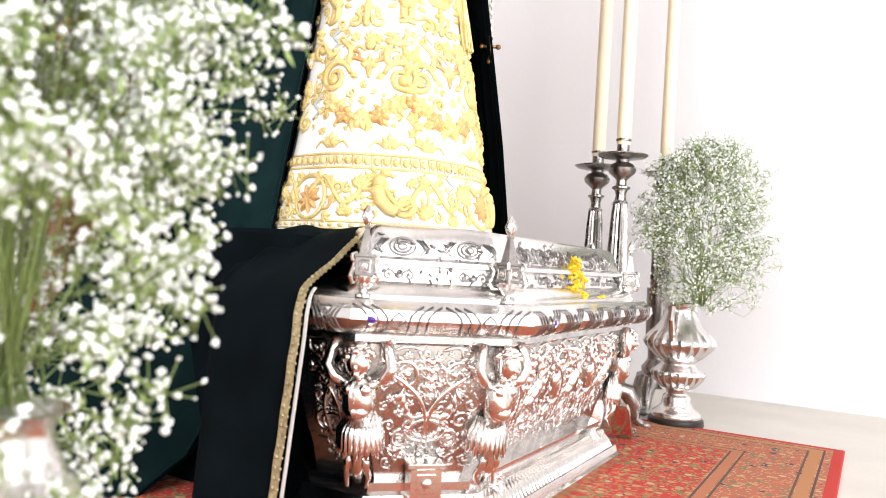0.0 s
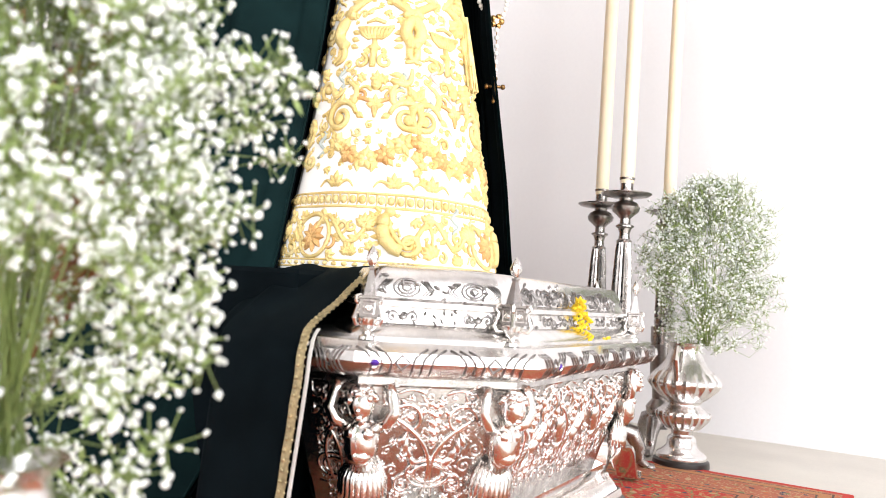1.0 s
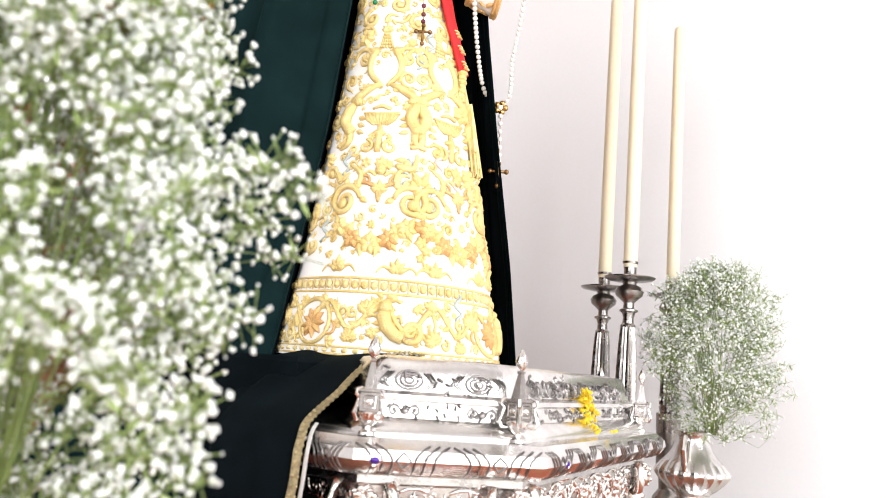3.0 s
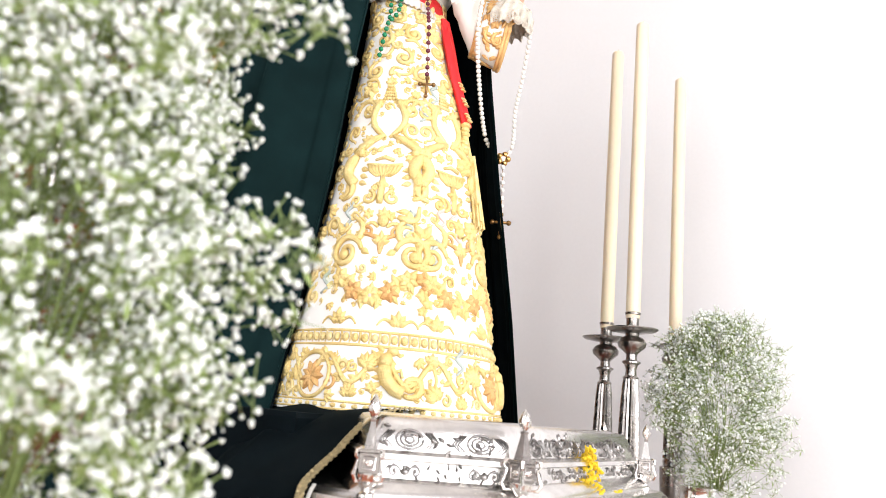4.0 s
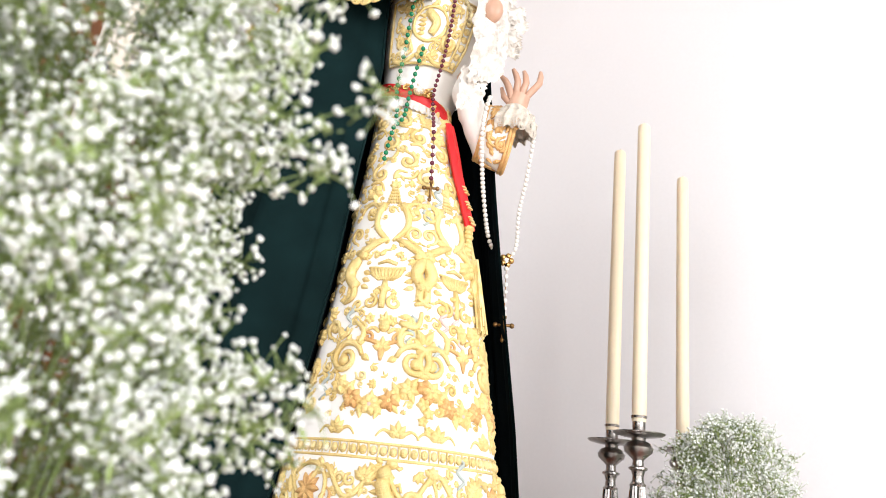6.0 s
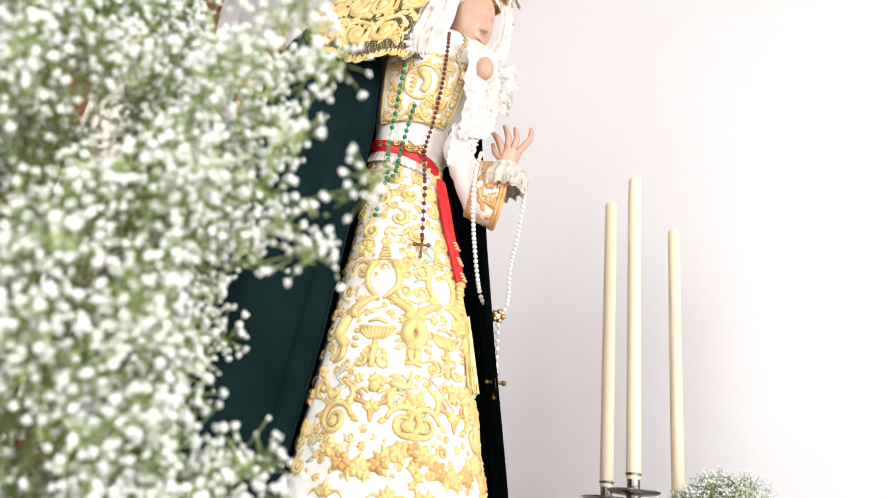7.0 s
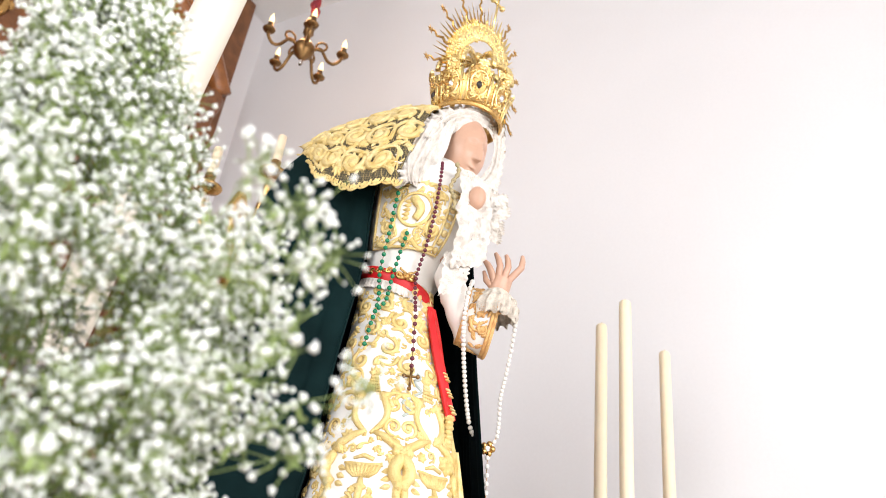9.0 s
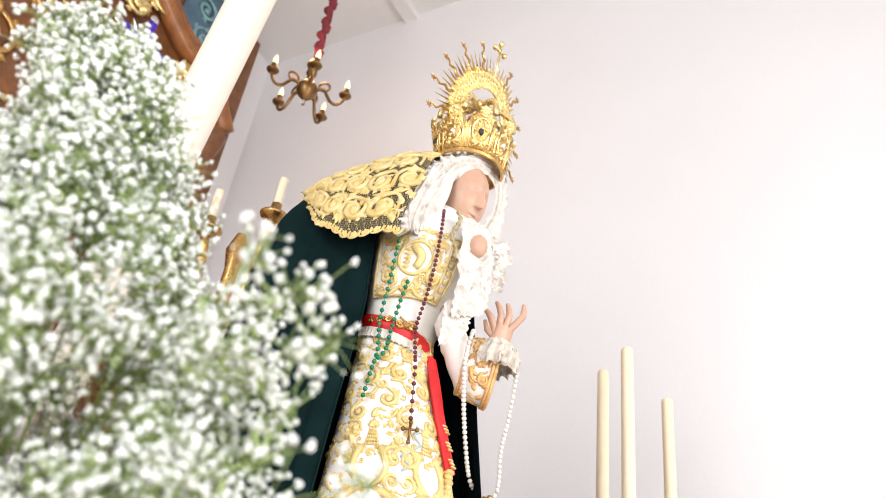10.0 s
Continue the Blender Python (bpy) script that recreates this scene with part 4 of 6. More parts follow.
part("clasp", local(S, OB), GILT, belt, "gilt clasp")


def frill(path, normal_fn, width_fn, waves, depth, rows=6, n=160):
    """A ruffled strip along a path; width_fn gives the direction and breadth."""
    out = []
    for j in range(rows):
        q = j / (rows - 1)
        row = []
        for i in range(n):
            k = i / (n - 1)
            p = path(k)
            row.append(p + width_fn(k) * q + normal_fn(k) * (depth * q * math.sin(waves * 2 * math.pi * k + 0.6 * math.sin(11 * k)) + depth * 0.25 * q * math.sin(waves * 5.3 * k)))
        out.append(row)
    return Shape().grid(out)


out_of = lambda a: Vector((math.cos(radians(a)), math.sin(radians(a)), 0))
part("lace_edge", local(frill(lambda k: torso(-130 + 190 * k, 1.676 - 0.09 * k) + out_of(-130 + 190 * k) * 0.006, lambda k: out_of(-130 + 190 * k), lambda k: Vector((0, 0, -0.03)) + out_of(-130 + 190 * k) * 0.006, 26, 0.004), OB), LACE, belt, "white lace edging")

# the hanging red sash with its gold tassels
P0 = O
rows = []
for i in range(22):
    k = i / 21
    z = 1.60 - 0.30 * k
    a = -2 + 8 * k
    c = skirt(a, z) + out_of(a) * 0.014
    w = 0.016 + 0.010 * math.sin(math.pi * min(1, k * 1.3)) + 0.004 * k
    t = Vector((-math.sin(radians(a)), math.cos(radians(a)), 0))
    rows.append([c + t * (w * math.cos(j * 0.5236)) + out_of(a) * (0.011 * math.sin(j * 0.5236) * (1 + 0.3 * math.sin(j * 1.57 + 5 * k))) for j in range(12)])
sash = part("sash", local(Shape().grid(rows, True, True), P0), REDSILK, dress, "hanging red silk sash")
for k in (0.62, 0.76, 0.9):
    S = Shape()
    z, a = 1.60 - 0.30 * k, -2 + 8 * k
    for j in range(3):
        c = skirt(a, z - 0.008 * j) + out_of(a) * 0.026
        S.ball(c + Vector((0.3, 0.6, 0)) * (0.004 * (j - 1)), (0.006, 0.012, 0.0035), 8, 5)
    part("knotting", local(S, P0), PALEGOLD, sash, "twisted gold knots")
S = Shape()
c0 = skirt(4, 1.30) + out_of(4) * 0.016
for i in range(8):
    S.ball(c0 + Vector((0, 0, -0.012 * i)), (0.013 - 0.002 * (i % 2), 0.015 - 0.002 * (i % 2), 0.009), 10, 6)
part("tassel_knot", local(S, P0), THREAD, sash)
S = Shape()
rng = random.Random(9)
for i in range(46):
    a = 4 + rng.uniform(-4.5, 6.5)
    dz = rng.uniform(-0.01, 0.01)
    off = rng.uniform(0.006, 0.024)
    far = 1.035 + dz if i % 3 else 1.09 + dz
    S.tube([skirt(4 + (a - 4) * q * 0.9, 1.215 - (1.215 - far) * q) + out_of(a) * off for q in (0, 0.25, 0.5, 0.75, 1)], 0.0028, 5)
part("tassel_fringe", local(S, P0), PALEGOLD, sash, "long gold fringe", kind="stuff")

# the carved figure itself: one plain shape
S = Shape()
head_c = Vector((-1.006, 2.476, 2.128))
face_turn = Matrix.Rotation(radians(-15), 3, "Z") @ Matrix.Rotation(radians(16), 3, "Y")
rows = []
for i in range(111):
    el = radians(-88 + 176 * i / 110)
    row = []
    for j in range(160):
        az = radians(-180 + 2.25 * j)
        A, E = math.degrees(az), math.degrees(el)
        g2 = lambda a, e, sa, se: math.exp(-((A - a) / sa) ** 2 - ((E - e) / se) ** 2)
        both = lambda a, e, sa, se: g2(a, e, sa, se) + g2(-a, e, sa, se)
        ridge = math.exp(-(A / (5.5 + 0.16 * max(0, 6 - E))) ** 2) * max(0.0, min(1.0, (14 - E) / 27)) * (1 / (1 + math.exp(-(E + 15.5) * 1.4)))
        k = 1 + 0.30 * ridge - 0.10 * both(21, 6, 11, 8) + 0.055 * both(20, 3, 8, 4) - 0.03 * both(20, 2.2, 9, 1.2) + 0.035 * both(22, 14, 14, 3.5)
        k += 0.075 * g2(0, -26.5, 12, 2.6) - 0.03 * g2(0, -30, 11, 1.4) + 0.085 * g2(0, -34, 10, 3.2) - 0.02 * g2(0, -40, 12, 3) + 0.10 * g2(0, -50, 18, 9) + 0.04 * both(36, -14, 16, 14) + 0.03 * g2(0, 28, 40, 12)
        q = Vector((0.088 * math.cos(el) * math.cos(az), 0.071 * math.cos(el) * math.sin(az), 0.120 * math.sin(el))) * k
        row.append(head_c + face_turn @ q)
    rows.append(row)
S.grid(rows, True, True)
S.tube([head_c + Vector((-0.02, 0, -0.05)), Vector((-1.06, 2.468, 2.07)), Vector((-1.08, 2.462, 1.98))], [0.048, 0.05, 0.07], 20)
wrist = Vector((-0.893, 2.569, 1.652))
palm = wrist + Vector((0.012, 0.004, 0.055))
S.tube([wrist + Vector((-0.05, 0, -0.07)), wrist, wrist + Vector((0.008, 0.002, 0.03)), palm + Vector((0.01, 0.0, 0.022))], [0.028, 0.024, 0.031, 0.028], 16, 0.7)
for i, (dx, dy, dz, bx) in enumerate(((-0.022, -0.026, 0.050, 0.006), (-0.006, -0.016, 0.078, 0.012), (0.006, 0.000, 0.082, 0.014), (0.034, 0.020, 0.088, 0.022))):
    b0 = palm + Vector((-0.012 + 0.009 * i, -0.018 + 0.010 * i, 0.016))
    tip = b0 + Vector((dx, dy, dz))
    mid = (b0 + tip) / 2 + Vector((bx, -0.004, 0))
    S.tube([b0 - Vector((0, 0, 0.015)), b0, (b0 + mid) / 2, mid, (mid + tip) / 2 + Vector((0.002, 0, 0)), tip], [0.0105, 0.0105, 0.010, 0.0096, 0.0088, 0.0056], 12)
S.tube([palm + Vector((-0.012, -0.016, -0.012)), palm + Vector((-0.030, -0.028, 0.01)), palm + Vector((-0.038, -0.030, 0.038))], [0.009, 0.0085, 0.005], 10)
S.tube([wrist + Vector((-0.05, 0, -0.07)), at(0.14, -0.02, 1.63), at(0.09, 0.05, 1.73), Vector((CX, CY, 1.85)), Vector((-1.08, 2.462, 1.98))], 0.02, 8)
S.tube([at(0.08, 0.06, 1.86), Vector((CX, CY, 1.85))], 0.02, 8)
S.ball(at(0.145, 0.135, 1.905), (0.028, 0.024, 0.036), 14, 8)
S.tube([at(0.08, 0.06, 1.86), at(0.10, 0.08, 1.93)], [0.03, 0.025], 12)
statue = whole("statue", S, PAINTED, "painted wooden statue of a standing woman, dressed", "statue")

# sleeve with its embroidered cuff
sleeve = thing("dress_sleeve", (-0.95, 2.57, 1.60), "ivory silk sleeve with a gold embroidered cuff", "sleeve")
OS = Vector((-0.95, 2.57, 1.60))
A0, A1 = at(0.07, 0.05, 1.73), at(0.142, -0.02, 1.618)
A2 = at(0.224, -0.03, 1.606)


def sleeve_ring(c, axis, r, rz, n=28):
    axis = axis.normalized()
    u = axis.cross(Vector((0, 0, 1))).normalized()
    w = u.cross(axis)
    return [c + u * (r * math.cos(2 * math.pi * i / n)) + w * (rz * math.sin(2 * math.pi * i / n)) for i in range(n)]


ax = A2 - A1
rows = [sleeve_ring(A0.lerp(A1, k / 8), Vector((0.6, 0.4, -0.3)).lerp(ax * 8, k / 8), 0.036 + 0.014 * k / 8 + 0.004 * math.sin(k * 2.1), 0.042 + 0.033 * k / 8 + 0.004 * math.sin(k * 2.6)) for k in range(9)]
part("upper", local(Shape().grid(rows, True, True), OS), SILK, sleeve)
cuff_rows = []
for i in range(9):
    k = i / 8
    cuff_rows.append(sleeve_ring(A1 + ax * (k * 1.02 - 0.02), ax, 0.052 + 0.014 * k, 0.080 + 0.018 * k, 48))
part("cuff", local(Shape().grid(cuff_rows, True), OS), SILK, sleeve)
part("lining", local(Shape().grid([[p + (A2 - p) * 0.06 - ax * (0.1 * j) for p in cuff_rows[-1]] for j in range(3)], True), OS), SILK, sleeve)


def cuff_surf(x, y):
    k = x
    c = A1 + ax * k
    u = ax.normalized().cross(Vector((0, 0, 1))).normalized()
    w = u.cross(ax.normalized())
    a = y
    n = (u * math.cos(a) + w * math.sin(a)).normalized()
    return c + u * ((0.053 + 0.014 * k) * math.cos(a)) + w * ((0.081 + 0.018 * k) * math.sin(a)), n


S, S2 = Shape(), Shape()


def cuff_patch(k0, a0):
    return lambda x, y: cuff_surf(k0 + x / ax.length, a0 + y / 0.08)


gp = cuff_patch(0.5, 0.0)
for a0 in (0.0, 2.4, -2.4):
    gp = cuff_patch(0.5, a0)
    S2 = Shape()
    bloom(S2, gp, 0.0, 0.0, 0.02, 7)
    part("cuff_flower", local(S2, OS), ROSEGOLD, sleeve, crisp=False)
    for s in (-1, 1):
        volute(S, gp, s * 0.018, -s * 0.042, 0.017, 90, s, 0.006, 1.3, 4)
        cord(S, gp, bend((-0.026, s * 0.02), (0.026, s * 0.03), s * 0.5), 0.006, 0.5)
for k in (0.03, 0.9, 1.0):
    cord(S, lambda x, y: cuff_surf(k, y), [(0, 2 * math.pi * t / 40) for t in range(41)], 0.0055, 1)
rg = random.Random(12)
for i in range(90):
    gp = cuff_patch(rg.uniform(0.1, 0.88), rg.uniform(-3.14, 3.14))
    petal(S, gp, 0, 0, rg.uniform(0, 6.28), 0.022, 0.006)
part("cuff_embroidery", local(S, OS), ROSEGOLD, sleeve, crisp=False)
lace = Shape()
rows = []
for i in range(16):
    q = i / 15
    row = []
    for t in range(160):
        a = 2 * math.pi * t / 160
        r = 0.026 + 0.036 * math.sin(math.pi * min(1, q * 0.70)) + 0.008 * q * math.sin(13 * a + 2 * q)
        p = wrist + Vector((0.004 + r * math.cos(a), 0.002 + r * math.sin(a), 0.040 - 0.088 * q + 0.006 * math.sin(13 * a) * q))
        k = noise.noise(p * 60)
        row.append(p + Vector((math.cos(a), math.sin(a), 0.3)) * (0.007 * k * math.sin(math.pi * q)))
    rows.append(row)
lace.grid(rows, True)
part("lace_cuff", local(lace, OS), CREAMLACE, sleeve, "gathered cream lace at the wrist", crisp=False)

# lace round the face and down the chest
veil = thing("lace_veil", (CX, CY, 1.66), "gathered white lace round face and breast", "veil")
OV = Vector((CX, CY, 1.66))


def gathered(inner, outer, n=150, m=34, folds=5, deep=0.007, ruffle=0.010, waves=17, seed=0.0, belly=0.015, near=Vector((0.5, -0.87, 0.0))):
    """Soft lace between an inner and an outer line: long folds along it, a ruffled scalloped outer edge."""
    a, b = poly(inner), poly(outer)
    rows = []
    for i in range(m):
        q = i / (m - 1)
        row = []
        for j in range(n):
            k = j / (n - 1)
            p = a(k).lerp(b(k), q)
            out = (b(k) - a(k)).normalized()
            w = max(0.0, (q - 0.62) / 0.38)
            h = belly * math.sin(math.pi * q) + deep * math.sin(folds * 2 * math.pi * q + 2.2 * noise.noise(Vector((4 * k, 3 * q, seed)))) * math.sin(math.pi * min(1, 1.3 * q))
            h += ruffle * w * math.sin(waves * 2 * math.pi * k + 3 * noise.noise(Vector((9 * k, seed, 0)))) + 0.003 * noise.noise(Vector((40 * k, 14 * q, seed)))
            row.append(p + near * h + out * (w ** 2 * 0.006 * math.sin(waves * 4 * math.pi * k + seed)))
        rows.append(row)
    return Shape().grid(rows)


S = gathered([at(0.155, 0.045, 2.224), at(0.115, 0.090, 2.200), at(0.082, 0.102, 2.180), at(0.058, 0.112, 2.150), at(0.046, 0.124, 2.066), at(0.024, 0.132, 1.987), at(0.003, 0.142, 1.93)],
             [at(0.175, 0.02, 2.30), at(0.123, 0.085, 2.275), at(0.063, 0.095, 2.258), at(0.007, 0.105, 2.217), at(-0.053, 0.135, 2.145), at(-0.083, 0.168, 2.03), at(-0.087, 0.188, 1.93), at(-0.069, 0.190, 1.872)])
S.add(gathered([at(0.05, 0.11, 2.14), at(0.02, 0.125, 2.04), at(-0.01, 0.150, 1.95), at(-0.02, 0.16, 1.90)], [at(-0.045, 0.14, 2.16), at(-0.075, 0.172, 2.06), at(-0.085, 0.192, 1.96), at(-0.055, 0.196, 1.88)], 110, 30, 4, 0.008, 0.012, 11, 4.0, 0.02))
part("hood", local(S, OV), LACE, veil, crisp=False)
cap = Shape().ball(head_c + Vector((-0.034, 0.0, 0.066)), (0.104, 0.096, 0.098), 90, 50)
cap.v = [tuple(Vector(p) + (Vector(p) - head_c).normalized() * (0.008 * noise.noise(Vector(p) * 30))) for p in cap.v]
part("cap", local(cap, OV), LACE, veil, crisp=False)


def crumple(tl, tr, bl, br, amp, freq, n=60, m=40, seed=0.0, belly=0.0):
    """A continuous piece of gathered lace: uneven folds on two scales and a scalloped rim."""
    rows = []
    nrm = -(tr - tl + br - bl).cross(bl - tl).normalized()
    for i in range(m):
        q = i / (m - 1)
        row = []
        for j in range(n):
            k = j / (n - 1)
            p = (tl.lerp(tr, k)).lerp(bl.lerp(br, k), q)
            a = noise.noise(Vector((p.x, p.y, p.z * 0.7)) * freq + Vector((seed, 0, 0)))
            b = noise.noise(Vector((p.x, p.y, p.z)) * freq * 2.7 + Vector((0, seed, 3)))
            rim = max(abs(2 * k - 1), abs(2 * q - 1)) ** 8
            out = Vector((tr - tl)).normalized() * (0.003 * math.sin(q * 30 + 5 * a)) * abs(2 * k - 1) ** 6 * (1 if k > 0.5 else -1)
            out += (bl - tl).normalized() * (0.003 * math.sin(k * 30 + 5 * a)) * q ** 8
            row.append(p + nrm * (amp * (1.9 * a + 0.9 * b) + belly * math.sin(math.pi * q) - 0.004 * rim) + out)
        rows.append(row)
    return Shape().grid(rows)


S = gathered([at(0.150, 0.05, 2.226), at(0.174, 0.02, 2.214), at(0.186, 0.0, 2.187), at(0.178, 0.0, 2.127), at(0.158, 0.02, 2.068), at(0.142, 0.04, 2.02)],
             [at(0.16, 0.03, 2.30), at(0.205, -0.02, 2.29), at(0.221, -0.03, 2.216), at(0.218, -0.03, 2.128), at(0.211, -0.02, 2.057), at(0.205, -0.02, 2.02)], 90, 20, 3, 0.006, 0.008, 10, 9.0, 0.0)
part("side_fall", local(S, OV), LACE, veil, crisp=False)
S = crumple(at(0.085, 0.165, 1.99), at(0.175, 0.09, 1.99), at(0.098, 0.160, 1.80), at(0.198, 0.09, 1.83), 0.009, 24, 70, 60, 2.0, 0.010)
S.add(crumple(at(0.100, 0.158, 1.84), at(0.196, 0.09, 1.86), at(0.096, 0.138, 1.68), at(0.178, 0.085, 1.72), 0.009, 24, 70, 60, 7.0, 0.010))
S.add(crumple(at(0.082, 0.140, 1.73), at(0.155, 0.10, 1.73), at(0.072, 0.130, 1.60), at(0.135, 0.105, 1.63), 0.008, 30, 50, 40, 4.0))
part("breast_lace", local(S, OV), LACE, veil, crisp=False)
rng = random.Random(4)
handkerchief = thing("handkerchief", at(0.165, 0.07, 1.93), "white lace handkerchief held at the breast", "handkerchief")
OH = at(0.165, 0.07, 1.93)
for i in range(9):
    c = at(0.165 + rng.uniform(-0.02, 0.015), 0.07, 1.935 + rng.uniform(-0.10, 0.05))
    d = at(0.215 + rng.uniform(-0.01, 0.03), 0.06, c.z + rng.uniform(-0.03, 0.045))
    part("fold", local(crumple(c + Vector((0, 0, 0.025)), c + Vector((0.01, 0.012, -0.04)), d + Vector((0, 0, 0.014)), d + Vector((0, 0.01, -0.02)), 0.006, 40, 30, 24, i * 1.7), OH), LACE, handkerchief, crisp=False)
S = Shape()
S.tube([at(0.080 + 0.008 * math.sin(9 * k), 0.176, 1.985 - 0.15 * k) for k in [i / 48 for i in range(49)]], [0.0055 + 0.002 * math.sin(i * 1.1) for i in range(49)], 8)
part("gold_edge", local(S, OV), GALLOON, veil, "crumpled gold lace edge", crisp=False)

# ---------------------------------------------------------------- mantle
mantle = thing("velvet_mantle", (CX - 0.2, CY, 0.0), "dark green velvet mantle falling in deep folds", "mantle")
OM = Vector((CX - 0.2, CY, 0.0))
MR = {  # azimuth: rows of height and radius
    -116: [(0.0, 0.60), (0.08, 0.47), (0.2, 0.395), (0.44, 0.325), (0.59, 0.287), (0.84, 0.253), (1.12, 0.216), (1.45, 0.190), (1.62, 0.172), (1.72, 0.165), (1.8, 0.17), (2.06, 0.18)],
    -121: [(0.0, 0.74), (0.1, 0.60), (0.2, 0.51), (0.5, 0.36), (0.84, 0.30), (1.12, 0.27), (1.45, 0.24), (1.75, 0.225), (2.06, 0.21)],
    -128: [(0.0, 0.86), (0.25, 0.66), (0.5, 0.48), (1.0, 0.39), (1.45, 0.35), (1.75, 0.33), (2.06, 0.28)],
    -140: [(0.0, 1.0), (0.25, 0.80), (0.5, 0.63), (1.0, 0.51), (1.45, 0.485), (1.75, 0.475), (1.84, 0.462), (1.97, 0.425), (2.07, 0.36)],
    -170: [(0.0, 0.86), (0.5, 0.72), (1.0, 0.62), (1.45, 0.55), (1.76, 0.50), (1.88, 0.46), (2.0, 0.41), (2.08, 0.35)],
    -215: [(0.0, 0.95), (0.5, 0.75), (1.0, 0.60), (1.45, 0.47), (1.8, 0.40), (2.06, 0.30)],
    -270: [(0.0, 0.50), (0.5, 0.42), (0.84, 0.36), (1.2, 0.30), (1.48, 0.25), (1.8, 0.21), (2.06, 0.17)],
    -310: [(0.0, 0.45), (0.5, 0.374), (0.84, 0.325), (1.2, 0.258), (1.48, 0.212), (1.8, 0.17), (2.06, 0.14)],
}
AZ_KEYS = sorted(MR)


def mantle_r(a, z):
    for p, q in zip(AZ_KEYS, AZ_KEYS[1:]):
        if p <= a <= q:
            k = (a - p) / (q - p)
            k = k * k * (3 - 2 * k)
            return lerp(MR[p], z)[0] * (1 - k) + lerp(MR[q], z)[0] * k
    return lerp(MR[AZ_KEYS[0] if a < AZ_KEYS[0] else AZ_KEYS[-1]], z)[0]


def mantle_at(a, z):
    t = radians(a)
    low = min(1, max(0, (2.02 - z) / 0.8))
    fold = low * (0.045 * math.sin(t * 33 + 0.8 * math.sin(2.0 * z)) + 0.05 * math.sin(t * 14 + z) + 0.012 * math.sin(t * 71 + 2 * z))
    inner = min(1, max(0, (-116 - a) / 10)) if a > -126 else 1
    calm = 1.0 if a > -200 else max(0.3, 1 - (-200 - a) / 40)
    crease = abs(math.sin(t * 12.5 + 0.5 * math.sin(1.7 * z) + 0.35 * z))
    fold -= 0.085 * low * (1 - crease) ** 3
    t += radians(9 * max(0.0, 0.6 - z) / 0.6) * max(0.0, min(1.0, (a + 165) / 49))
    r = mantle_r(a, z) * (1 + fold * inner * calm) + 0.02 * low * inner * (calm - 0.3) * math.sin(t * 46 + 2.5 * z)
    return Vector((CX + r * math.cos(t), CY + r * math.sin(t), z))


rows = []
for i in range(56):
    z = 2.06 * (1 - i / 55) + 0.004
    rows.append([mantle_at(-310 + 194 * j / 170, z) for j in range(171)])
part("cape", local(Shape().grid(rows), OM), VELVET, mantle, crisp=False)
part("hem", local(Shape().tube([r[-1] for r in rows], 0.0035, 8), OM), VELVET, mantle, crisp=False)
rows = [[p + (Vector((CX, CY, p.z)) - p) * 0.03 for p in r] for r in rows]
part("cape_lining", local(Shape().grid(rows), OM), BLACKVEL, mantle, crisp=False)

# shoulder veil: gold net with raised scrolls
toca = thing("gold_shoulder_veil", (CX, CY, 2.0), "gold net shoulder veil with raised gold scrolls", "veil")
OT = Vector((CX, CY, 2.0))


RIDGE = poly([at(0.02, -0.01, 2.300), at(-0.07, -0.01, 2.306), at(-0.14, -0.01, 2.270), at(-0.223, -0.01, 2.222), at(-0.301, -0.01, 2.162), at(-0.368, -0.01, 2.085)])
HEM = poly([at(-0.075, 0.205, 1.875), at(-0.158, 0.205, 1.860), at(-0.222, 0.190, 1.858), at(-0.272, 0.170, 1.888), at(-0.312, 0.145, 1.93), at(-0.385, 0.04, 2.05)])
BACK = poly([at(-0.03, -0.22, 1.97), at(-0.13, -0.25, 1.95), at(-0.21, -0.24, 1.94), at(-0.27, -0.22, 1.94), at(-0.33, -0.17, 1.96), at(-0.39, -0.06, 2.04)])


def toca_at(u, v):
    """u runs from the neck (0) to the shoulder's tip (1), v from the hem behind (-1) over the ridge (0) to the hem before (1)."""
    k = min(1.0, max(0.0, u))
    a, b = RIDGE(k), (HEM if v > 0 else BACK)(k)
    q = abs(v)
    p = a.lerp(b, q)
    bulge = 0.075 * math.sin(math.pi * min(1.0, q) ** 0.8) * (1 - 0.55 * k)
    out = Vector((0.5, -0.87, 0.45)) if v > 0 else Vector((-0.5, 0.87, 0.45))
    p += out * bulge + Vector((0, 0, 0.008 * math.sin(19 * k) * q))
    return p + Vector((-0.87, -0.5, 0)) * (0.4 * (u - k))


def toca_surf(u0, v0):
    def surf(x, y):
        u, v = u0 - x / 0.42, v0 - y / 0.40
        p = toca_at(u, v)
        n = (toca_at(u - 0.02, v) - p).cross(toca_at(u, v - 0.02) - p)
        return p, n.normalized()
    return surf


part("net", local(Shape().grid([[toca_at(j / 60, -1 + 2 * i / 50) for j in range(61)] for i in range(51)]), OT), NET, toca, crisp=False)
S, S2 = Shape(), Shape()
